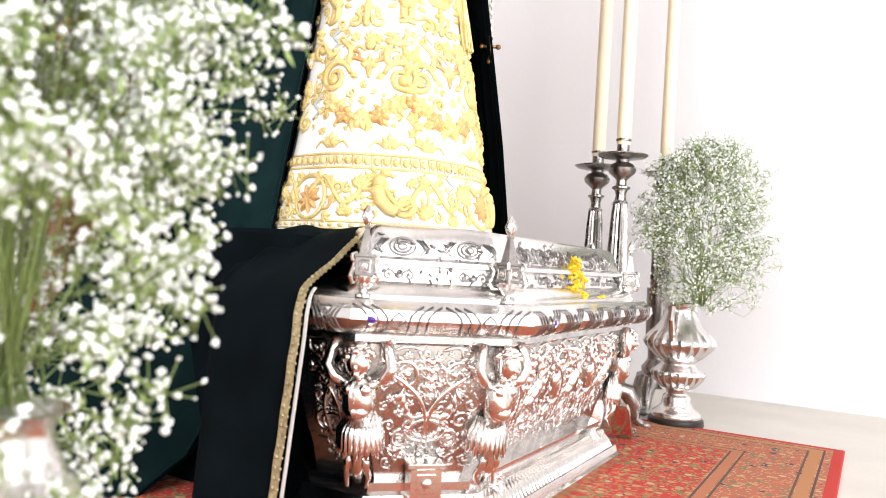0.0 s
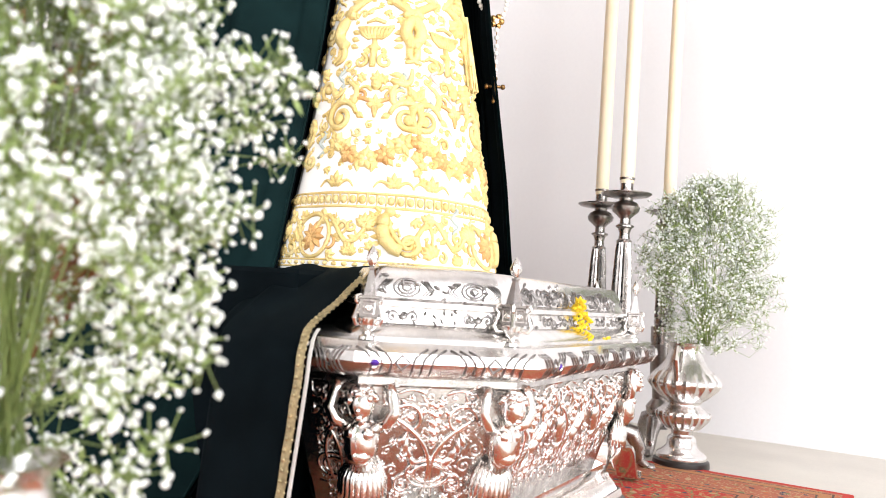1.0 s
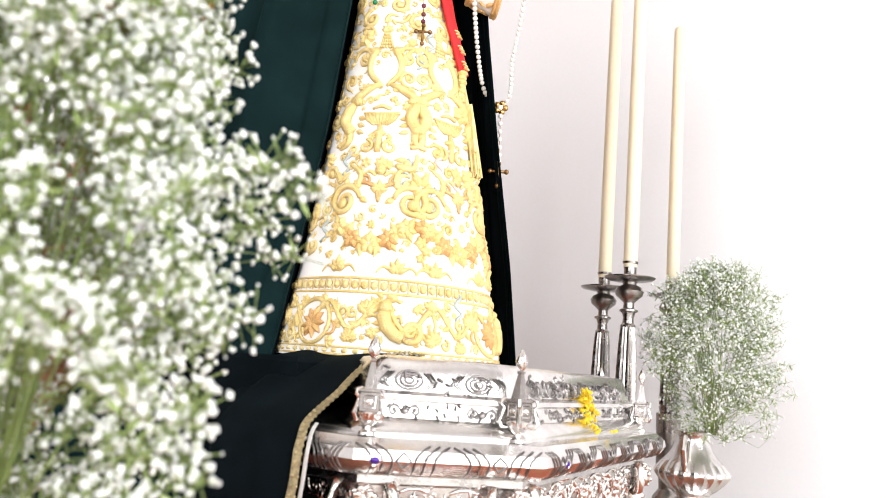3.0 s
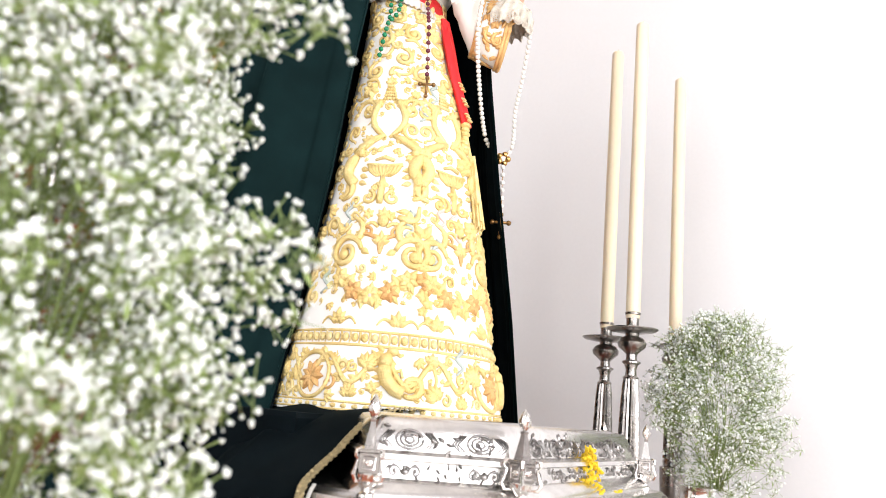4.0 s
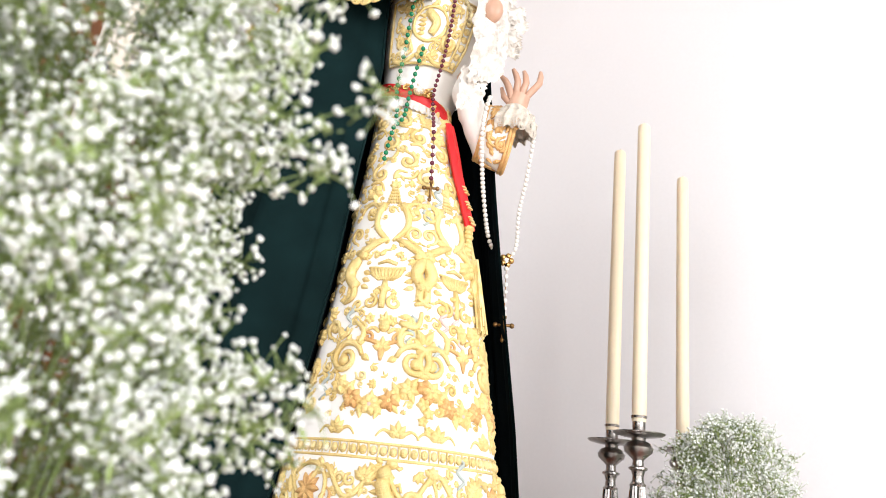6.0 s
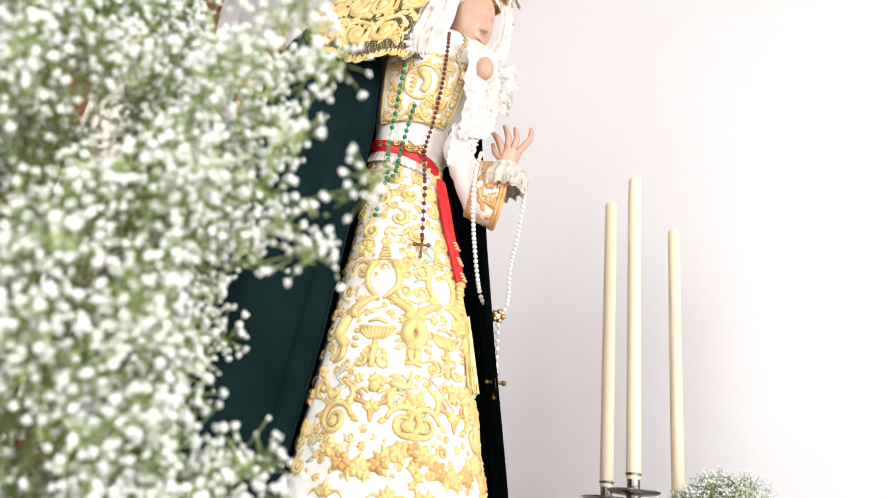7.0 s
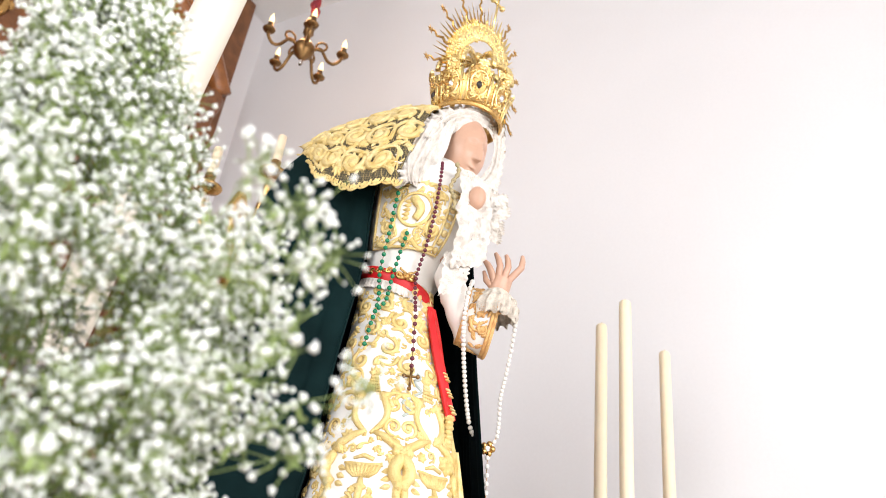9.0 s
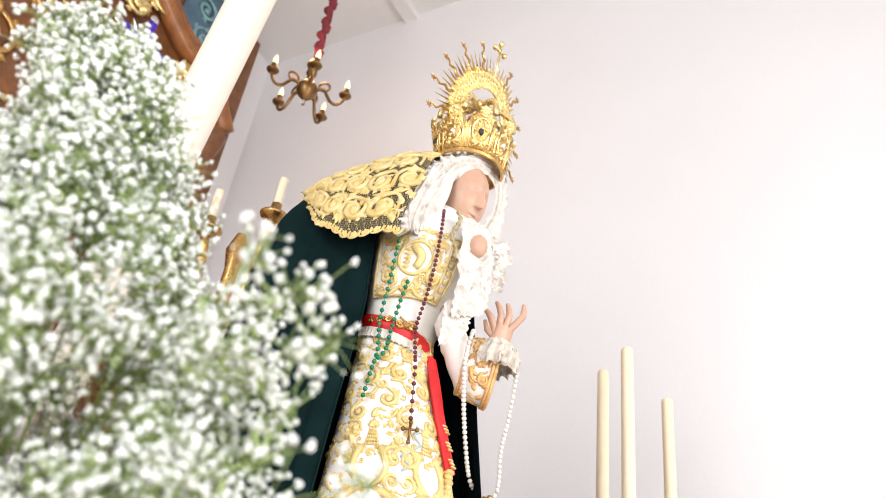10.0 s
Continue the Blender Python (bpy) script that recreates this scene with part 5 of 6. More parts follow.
for ring_i, v in enumerate((-0.3, -0.06, 0.16, 0.38, 0.60, 0.82)):
    for i in range(6):
        u = 0.07 + 0.17 * i + (0.085 if ring_i % 2 else 0.0)
        if u > 0.98:
            continue
        s = 1 if (i + ring_i) % 2 else -1
        f = toca_surf(u, v)
        volute(S, f, 0, 0, 0.032, 90 + 50 * s, s, 0.0115, 1.35, 5)
        cord(S, f, bend((-s * 0.036, 0.024), (s * 0.038, -0.030), 0.45 * s), 0.0095, 0.4)
        if i % 2:
            palmette(S2, toca_surf(u + 0.08, v + 0.08), 0, 0, 0.026, math.pi / 2 * s)
for i in range(17):
    f = toca_surf(i / 16, 0.97)
    cord(S2, f, [(0.014 * math.cos(t * 0.35 + math.pi), 0.022 * math.sin(t * 0.35 + math.pi)) for t in range(10)], 0.0036, 1)
    bloom(S2, f, 0, -0.008, 0.010, 5, i)
rg = random.Random(17)
for i in range(210):
    f = toca_surf(rg.uniform(0.02, 0.97), rg.uniform(-0.4, 0.95))
    cord(S, f, bend((-0.016, rg.uniform(-0.01, 0.01)), (0.016, rg.uniform(-0.01, 0.01)), rg.uniform(-0.6, 0.6), 8), 0.006, 0.4)
    petal(S, f, 0, 0, rg.uniform(0, 6.28), 0.026, 0.008)
part("scrollwork", local(S, OT), PALEGOLD, toca, crisp=False, kind="stuff")
part("scalloped_edge", local(S2, OT), THREAD, toca, crisp=False, kind="stuff")

# ---------------------------------------------------------------- crown
crown = thing("gilt_crown", (-1.003, 2.485, 2.246), "tall openwork gilt crown with a halo of rays", "crown")
tilt = Matrix.Rotation(radians(-12), 4, "Z") @ Matrix.Rotation(radians(4), 4, "Y")


def cm(S):
    return Shape().add(S, tilt)


def basket(a, z):
    r = lerp([(0.0, 0.109), (0.02, 0.106), (0.05, 0.110), (0.10, 0.122), (0.16, 0.136), (0.2, 0.142)], z)[0]
    return Vector((r * math.cos(radians(a)), r * math.sin(radians(a)), z))


def basket_surf(a0, z0):
    def surf(x, y):
        a, z = a0 + math.degrees(x / 0.112), z0 + y
        p = basket(a, z)
        n = (basket(a + 1, z) - p).cross(basket(a, z + 0.004) - p).normalized()
        return p, n
    return surf


ring_prof = [(0.106, -0.002), (0.112, -0.001), (0.116, 0.006), (0.112, 0.014), (0.108, 0.016), (0.104, 0.01), (0.106, -0.002)]
part("ring", cm(Shape().grid([[(q * math.cos(t * 0.1309), q * math.sin(t * 0.1309), z) for t in range(48)] for q, z in ring_prof], True)), GILT, crown)
for i in range(8):
    a = i * 45 + 10
    S = Shape()
    rows = []
    for j in range(9):
        z = 0.014 + 0.135 * j / 8
        w = 22.3 if j < 6 else 22.3 - 5.5 * (j - 5)
        rows.append([basket(a + w * (q / 6 - 1), z) for q in range(13)])
    S.grid(rows)
    S.grid([[p * 0.975 for p in r] for r in rows])
    pl = part("plate", cm(S), GILT, crown, crisp=False)
    S = Shape()
    f = basket_surf(a, 0.075)
    cord(S, f, [(0.026 * math.cos(t * 0.33), 0.004 + 0.04 * math.sin(t * 0.33)) for t in range(20)], 0.0042, 1)
    for s in (-1, 1):
        volute(S, f, s * 0.016, 0.028, 0.012, 90, s, 0.0036, 1.3, 3)
        volute(S, f, s * 0.016, -0.035, 0.011, 270, -s, 0.0036, 1.3, 3)
        cord(S, f, [(s * 0.034, -0.058), (s * 0.034, 0.0), (s * 0.034, 0.05)], 0.0045, 1)
    bloom(S, f, 0, 0.07, 0.02, 7)
    for q in range(30):
        petal(S, f, rng.uniform(-0.038, 0.038), rng.uniform(-0.055, 0.055), rng.uniform(0, 6.28), 0.014, 0.0035, 0.6, 4)
    palmette(S, f, 0, 0.052, 0.02)
    part("plate_relief", cm(S), GOLDLEAF, pl, crisp=False)
    S = Shape()
    pad(S, f, 0, 0.0, 0.009, 0.013, 0.008)
    part("stone", cm(S), DARKWOOD if i % 2 else SILVER, pl, "dark oval stone")
for i in range(4):
    a = i * 45 - 20
    S = Shape()
    pts = []
    for j in range(25):
        t = math.pi * j / 24
        pts.append((0.128 * math.cos(t) * math.cos(radians(a)), 0.128 * math.cos(t) * math.sin(radians(a)), 0.15 + 0.10 * math.sin(t) ** 0.8))
    S.tube(pts, 0.009, 8)
    for j in range(1, 24):
        S.ball(Vector(pts[j]) + Vector((0, 0, 0.008)), 0.0085, 6, 4)
    part("arch", cm(S), GOLDLEAF, crown, crisp=False)
part("orb", cm(Shape().ball((0, 0, 0.268), 0.024, 16, 10)), GOLDLEAF, crown)
halo_c = Vector((0.035, 0.012, 0.20))


def halo_at(ps, r):
    t = radians(ps)
    y, z = math.sin(t), math.cos(t)
    r *= 0.93
    return halo_c + Vector((-0.045 * y * y * (r / 0.28) + 0.03 * (r - 0.2) * z, y * r * 0.78, z * r))


def halo_surf(p0, r0):
    def surf(x, y):
        p = halo_at(p0 + math.degrees(x / r0), r0 + y)
        n = (halo_at(p0 + 2 + math.degrees(x / r0), r0 + y) - p).cross(halo_at(p0 + math.degrees(x / r0), r0 + y + 0.01) - p)
        return p, n.normalized()
    return surf


S = Shape()
for i in range(40):
    p = -124 + 248 * i / 39
    f = halo_surf(p, 0.165)
    for s in (-1, 1):
        volute(S, f, 0, 0.012 * s, 0.014, 90 * s, s if i % 2 else -s, 0.0042, 1.3, 4)
    bloom(S, halo_surf(p + 3, 0.145), 0, 0, 0.012, 6)
    palmette(S, halo_surf(p, 0.19), 0, 0, 0.02)
    cord(S, f, bend((-0.012, -0.02), (0.012, 0.03), 0.3), 0.005, 0.6)
rgh = random.Random(6)
for i in range(420):
    f = halo_surf(rgh.uniform(-125, 125), rgh.uniform(0.135, 0.215))
    if i % 3:
        petal(S, f, 0, 0, rgh.uniform(0, 6.28), rgh.uniform(0.012, 0.022), 0.005, 0.5)
    else:
        cord(S, f, spiral(0, 0, rgh.uniform(0.006, 0.011), 1.2, rgh.uniform(0, 360), 1, 0.2, 12), 0.003, 0.7)
for r in (0.138, 0.185):
    S.tube([halo_at(-126 + 252 * t / 60, r) for t in range(61)], 0.005, 6)
part("halo_band", cm(S), GOLDLEAF, crown, "openwork scrolled halo", crisp=False)
for i in range(49):
    p = -126 + 252 * i / 48
    S = Shape()
    if i % 2 or i % 4:
        pts = [halo_at(p, 0.19), halo_at(p, 0.22), halo_at(p, 0.272 if i % 2 else 0.285)]
        S.tube(pts, [0.009, 0.007, 0.0012], 4, 0.35)
        part("ray", cm(S), GOLDLEAF, crown)
    elif i != 24:
        S.tube([halo_at(p + 1.6 * math.sin(t * 1.9), 0.19 + 0.115 * t / 8) for t in range(9)], [0.0055 - 0.0003 * t for t in range(9)], 6)
        ray = part("ray", cm(S), GILT, crown)
        S = Shape()
        c = halo_at(p, 0.312)
        for q in range(6):
            d = Vector((0, math.cos(q * 1.047), math.sin(q * 1.047)))
            S.tube([c, c + d * 0.014], [0.004, 0.0008], 4)
        S.ball(c, 0.005, 6, 4)
        part("star", cm(S), GILT, ray)
S = Shape()
c = halo_at(0, 0.20)
S.tube([c, halo_at(0, 0.365)], 0.007, 6, 0.6)
S.tube([halo_at(-5.5, 0.33), halo_at(5.5, 0.33)], 0.0065, 6, 0.6)
for p, r in ((0, 0.365), (-6, 0.33), (6, 0.33)):
    S.ball(halo_at(p, r), 0.0105, 8, 5)
part("cross", cm(S), GOLDLEAF, crown, "gilt cross", crisp=False)

# ---------------------------------------------------------------- beads


def bead_string(name, label, material, path, count, r, link=0.0011, end=None, endmat=None):
    top = thing(name, path(0.0), label, "rosary")
    o = Vector(path(0.0))
    part("thread", local(Shape().tube([path(i / 80) for i in range(81)], link, 5), o), BRONZE, top)
    me = Shape().ball((0, 0, 0), r, 10, 7).mesh("bead", material)
    for i in range(count):
        b = part("bead", me, None, top)
        b.location = Vector(path((i + 0.5) / count)) - o
    return top, o


def crucifix(top, o, c, size, material):
    S = Shape()
    S.tube([c, c + Vector((0, 0, -size))], size * 0.075, 6)
    S.tube([c + Vector((-0.5 * 0.62 * size, -0.5 * 0.35 * size, -size * 0.35)), c + Vector((0.31 * size, 0.175 * size, -size * 0.35))], size * 0.07, 6)
    for p in (c, c + Vector((0, 0, -size)), c + Vector((-0.31 * size, -0.175 * size, -size * 0.35)), c + Vector((0.31 * size, 0.175 * size, -size * 0.35))):
        S.ball(p, size * 0.12, 8, 5)
    part("cross", local(S, o), material, top, "small cross", crisp=False)


M0 = Vector((-0.936, 2.692, 1.288))
pw, ow = bead_string("pearl_rosary", "white bead rosary hanging from the raised wrist", PEARL,
                     poly([at(0.160, 0.055, 1.69), at(0.150, 0.058, 1.64), at(0.148, 0.04, 1.56), at(0.165, -0.05, 1.46), at(0.19, -0.10, 1.35), M0 + Vector((-0.03, -0.017, 0.025)), M0]), 40, 0.0068)
S = Shape()
for q in range(5):
    S.ball(M0 + Vector((0.011 * math.cos(q * 1.25), 0.006 * math.cos(q * 1.25), 0.013 * math.sin(q * 1.25))), 0.009, 8, 5)
part("medal", local(S, ow), GILT, pw, "gilt medal", crisp=False)
crucifix(pw, ow, M0 + Vector((0.012, -0.012, -0.165)), 0.062, BRONZE)
bead_string("pearl_rosary", "white bead rosary, strand falling from the cuff", PEARL, poly([at(0.29, 0.0, 1.62), at(0.28, -0.05, 1.50), at(0.27, -0.10, 1.42), M0 + Vector((0.02, 0.01, 0.04)), M0]), 30, 0.0062)
bead_string("pearl_rosary", "white bead rosary, pendant strand above its cross", PEARL, poly([M0, M0 + Vector((0.006, -0.006, -0.08)), M0 + Vector((0.012, -0.012, -0.165))]), 8, 0.0066)
on_t = lambda a, z, d=0.016: torso(a, z) + out_of(a) * d
on_s = lambda a, z, d=0.020: skirt(a, z) + out_of(a) * d
gr, og = bead_string("green_rosary", "green glass bead rosary over breast and skirt", JADE, poly([on_t(-80, 2.0, 0.02), on_t(-81, 1.92, 0.022), on_t(-83, 1.84, 0.022), on_t(-84, 1.78, 0.018), on_t(-82, 1.71, 0.022), on_s(-80, 1.66), on_s(-77, 1.58), on_s(-81, 1.51, 0.024), on_s(-85, 1.44, 0.024)]), 30, 0.0062)
bead_string("green_rosary", "green glass bead rosary, second strand at the girdle", JADE, poly([on_t(-64, 1.775, 0.014), on_t(-63, 1.71, 0.022), on_s(-64, 1.64), on_s(-68, 1.58), on_s(-76, 1.55, 0.024)]), 14, 0.0062)
mr, om = bead_string("garnet_rosary", "dark red bead rosary over breast and skirt", GARNET, poly([on_t(-46, 2.0, 0.02), on_t(-45, 1.92, 0.022), on_t(-43, 1.82, 0.022), on_t(-38, 1.74, 0.024), on_s(-34, 1.66, 0.026), on_s(-34, 1.56, 0.026)]), 34, 0.0055)
bead_string("garnet_rosary", "dark red bead rosary, lower strand with wide spacing", GARNET, poly([on_s(-34, 1.55, 0.026), on_s(-37, 1.47, 0.024), on_s(-40, 1.39, 0.024)]), 7, 0.006)
crucifix(mr, om, on_s(-40, 1.385, 0.026), 0.047, BRONZE)

# ---------------------------------------------------------------- velvet train over the urn's end
train = thing("velvet_train", (-1.2, 1.85, 0.0), "black-green velvet cloth spread over the urn's end", "cloth")
OTR = Vector((-1.2, 1.85, 0.0))
EDGE = [(-0.868, 2.36, 0.578), (-0.872, 2.22, 0.583), (-0.880, 2.11, 0.556), (-0.862, 2.00, 0.500), (-0.838, 1.90, 0.458), (-0.814, 1.855, 0.425), (-0.804, 1.838, 0.375), (-0.808, 1.83, 0.266), (-0.813, 1.82, 0.13), (-0.818, 1.81, 0.004)]
edge_path = poly(EDGE)
rows, edge_line = [], []
for i in range(61):
    p = edge_path(i / 60)
    edge_line.append(p)
    row = []
    for j in range(48):
        q = j / 47
        wob = 0.012 * math.sin(9 * q + 2.5 * i / 60) * min(1, 4 * q) + 0.02 * q * math.sin(23 * q + i * 0.05)
        back = 0.42 * max(0.0, 1 - max(0.0, p.z - 0.40) / 0.17)
        row.append(p + Vector((-0.46 * q, back * 2.2 * max(0.0, q - 0.33) ** 2 - 0.02 * math.sin(math.pi * min(1.0, 2 * q)) + 0.04 * q + wob, -0.01 * q + 0.012 * math.sin(14 * q + 3 * p.y) * q * (p.z > 0.4))))
    rows.append(row)
part("cloth", local(Shape().grid(rows), OTR), BLACKVEL, train, crisp=False)
S, S2 = Shape(), Shape()
rr = []
for i, p in enumerate(edge_line):
    rr.append([p + Vector((0.004 - 0.017 * k, -0.004 - 0.001 * math.sin(i * 1.3), 0.004)) for k in (0, 0.5, 1)])
S.grid(rr)
for i in range(0, 60):
    p = edge_line[i]
    S.ball(p + Vector((0.003, -0.004, 0.003)), 0.0026, 6, 4)
    S.ball(p + Vector((-0.008, -0.005, 0.004)), (0.004, 0.0025, 0.004), 6, 4)
part("gold_galloon", local(S, OTR), GALLOON, train, "gold lace border", crisp=False)
S2.grid([[p + Vector((0.003 + 0.008 * k, 0.004, -0.001)) for k in (0, 0.5, 1)] for p in edge_line[30:]])
part("white_lining", local(S2, OTR), SILK, train, "white silk lining turned out", crisp=False)
# the draped step on which the dress stands
step_ = whole("draped_pedestal", Shape().block((-1.50, 2.05, 0.0), (-1.01, 2.95, 0.562), 0.01), BLACKVEL, "pedestal hung with dark velvet under the dress", "pedestal")

# ---------------------------------------------------------------- candles


def candlestick(place, top, dish, name_label):
    c = thing("candlestick", place, name_label, "candlestick", "candlesticks beside the urn")
    d = dish
    S = Shape().lathe([(0.035, 0.09), (0.02, 0.10), (0.03, 0.12), (0.048, 0.15), (0.05, 0.17), (0.028, 0.20), (0.03, 0.24), (0.04, 0.27), (0.045, d - 0.43), (0.033, d - 0.425), (0.036, d - 0.41), (0.032, d - 0.40)], 32)
    part("stem", S, PEWTER, c)
    S = Shape().lathe([(0.033, d - 0.40), (0.031, d - 0.30), (0.026, d - 0.19), (0.0225, d - 0.155)], 64, wave=lambda a, z: 0.07 * math.cos(16 * a))
    part("fluted_shaft", S, PEWTER, c)
    S = Shape().lathe([(0.024, d - 0.155), (0.026, d - 0.15), (0.019, d - 0.143), (0.017, d - 0.125), (0.022, d - 0.108), (0.03, d - 0.103), (0.03, d - 0.098), (0.018, d - 0.092), (0.017, d - 0.075), (0.026, d - 0.066), (0.044, d - 0.05), (0.047, d - 0.036), (0.038, d - 0.022), (0.022, d - 0.014), (0.024, d - 0.004)], 40)
    part("knop", S, PEWTER, c)
    part("drip_pan", Shape().lathe([(0.02, d - 0.006), (0.045, d - 0.003), (0.075, d + 0.003), (0.083, d + 0.008), (0.084, d + 0.011), (0.074, d + 0.007), (0.04, d + 0.002), (0.02, d + 0.001)], 48, wave=lambda a, z: 0.012 * math.cos(20 * a)), PEWTER, c)
    part("socket", Shape().lathe([(0.019, d), (0.021, d + 0.004), (0.021, d + 0.055), (0.0255, d + 0.058), (0.0265, d + 0.064), (0.023, d + 0.066)], 32), PEWTER, c)
    for i in range(3):
        a = i * 2.094 + 0.5
        S = Shape()
        S.tube([(0.02 * math.cos(a), 0.02 * math.sin(a), 0.13), (0.06 * math.cos(a), 0.06 * math.sin(a), 0.12), (0.085 * math.cos(a), 0.085 * math.sin(a), 0.075), (0.09 * math.cos(a), 0.09 * math.sin(a), 0.03), (0.12 * math.cos(a), 0.12 * math.sin(a), 0.012), (0.128 * math.cos(a), 0.128 * math.sin(a), 0.012)], [0.03, 0.03, 0.022, 0.016, 0.014, 0.008], 10)
        S.ball((0.122 * math.cos(a), 0.122 * math.sin(a), 0.014), (0.02, 0.02, 0.013), 10, 6)
        part("foot", S, PEWTER, c)
    w = thing("candle", (place[0], place[1], place[2] + d + 0.045), "tall unlit ivory wax candle in a candlestick", "candle", "tall candles")
    L = top - (place[2] + d + 0.045)
    rg = random.Random(int(top * 1000))
    S = Shape().lathe([(0.0225, 0), (0.0238, 0.03), (0.0235, L * 0.5), (0.0225, L - 0.02), (0.021, L - 0.006), (0.016, L), (0.008, L - 0.002)], 28, wave=lambda a, z: 0.02 * math.sin(3 * a + 7 * z))
    part("wax", S, WAX, w)
    part("wick", Shape().tube([(0, 0, L - 0.004), (0.002, 0, L + 0.01)], 0.0025, 6), SOCKET, w)


candlestick((-0.757, 3.38, 0.0), 2.03, 0.905, "tall tarnished silver candlestick close behind the urn")
candlestick((-0.902, 3.557, 0.0), 2.03, 0.895, "tall tarnished silver candlestick behind another")
candlestick((-0.715, 3.80, 0.0), 1.995, 0.90, "tall tarnished silver candlestick behind white flowers")

# ---------------------------------------------------------------- flower jars


def jar(name, place, scale, label):
    c = thing(name, place, label, "vase", "silver flower jars")
    s = scale

    def soft(prof):
        p = poly([(q, 0, z) for q, z in prof])
        return [(p(i / 40).x, p(i / 40).z) for i in range(41)]
    part("foot", Shape().lathe([(0.088 * s, 0), (0.09 * s, 0.008), (0.088 * s, 0.026), (0.08 * s, 0.032)], 40), DARKWOOD, c, "round black wooden base")
    part("base", Shape().lathe(soft([(0.08 * s, 0.03), (0.078 * s, 0.045), (0.06 * s, 0.06), (0.048 * s, 0.075), (0.044 * s, 0.10), (0.034 * s, 0.11), (0.036 * s, 0.125)]), 40), PLATE, c)
    part("bowl", Shape().lathe(soft([(0.036 * s, 0.125), (0.055 * s, 0.135), (0.08 * s, 0.165), (0.085 * s, 0.185), (0.07 * s, 0.20), (0.055 * s, 0.215), (0.058 * s, 0.225)]), 72, wave=lambda a, z: 0.035 * math.cos(24 * a) * (0.13 < z < 0.19)), PLATE, c)
    part("neck", Shape().lathe(soft([(0.058 * s, 0.225), (0.075 * s, 0.24), (0.108 * s, 0.275), (0.112 * s, 0.295), (0.095 * s, 0.32), (0.065 * s, 0.36), (0.05 * s, 0.40), (0.058 * s, 0.42), (0.064 * s, 0.425), (0.055 * s, 0.425), (0.045 * s, 0.40)]), 72, wave=lambda a, z: 0.03 * math.cos(24 * a) * (0.235 < z < 0.33)), PLATE, c)
    for q in (-1, 1):
        S = Shape().tube([(0, q * 0.06 * s, 0.40), (0, q * 0.11 * s, 0.41), (0, q * 0.135 * s, 0.37), (0, q * 0.115 * s, 0.32), (0, q * 0.10 * s, 0.29)], [0.006, 0.009, 0.01, 0.009, 0.006], 8)
        part("handle", S, SILVER, c)
    return c


jar("silver_jar", (-0.585, 3.60, 0.0), 1.06, "silver jar on a black base, holding white flowers")
near_jar = jar("silver_jar", (-0.675, 1.285, 0.0), 0.95, "silver jar holding a large bunch of white flowers")
near_jar.matrix_basis = pose(-0.675, 1.285, 0.0, 0, 0, 60) @ Matrix.Diagonal((1, 1, 0.84, 1))


def blossom(seed):
    """A small double flower: five rounded petals' tufts, each a low pointed bead."""
    rg = random.Random(seed)
    S = Shape()
    for i in range(5):
        a = i * 1.257 + rg.random() * 0.5
        e = rg.uniform(-0.2, 0.9)
        d = Vector((math.cos(a) * math.cos(e), math.sin(a) * math.cos(e), math.sin(e)))
        R = Euler((e, a, rg.random() * 3)).to_matrix()
        o = len(S.v)
        S.v += [tuple(d * 0.45 + R @ Vector((0.62 * math.cos(t * 1.257), 0.62 * math.sin(t * 1.257), 0.08 * (t % 2)))) for t in range(5)]
        S.v += [tuple(d * 0.45 + R @ Vector((0, 0, h))) for h in (0.5, -0.5)]
        for t in range(5):
            S.f += [(o + t, o + (t + 1) % 5, o + 5), (o + (t + 1) % 5, o + t, o + 6)]
    return S


BLOOMS = [blossom(i) for i in range(4)]


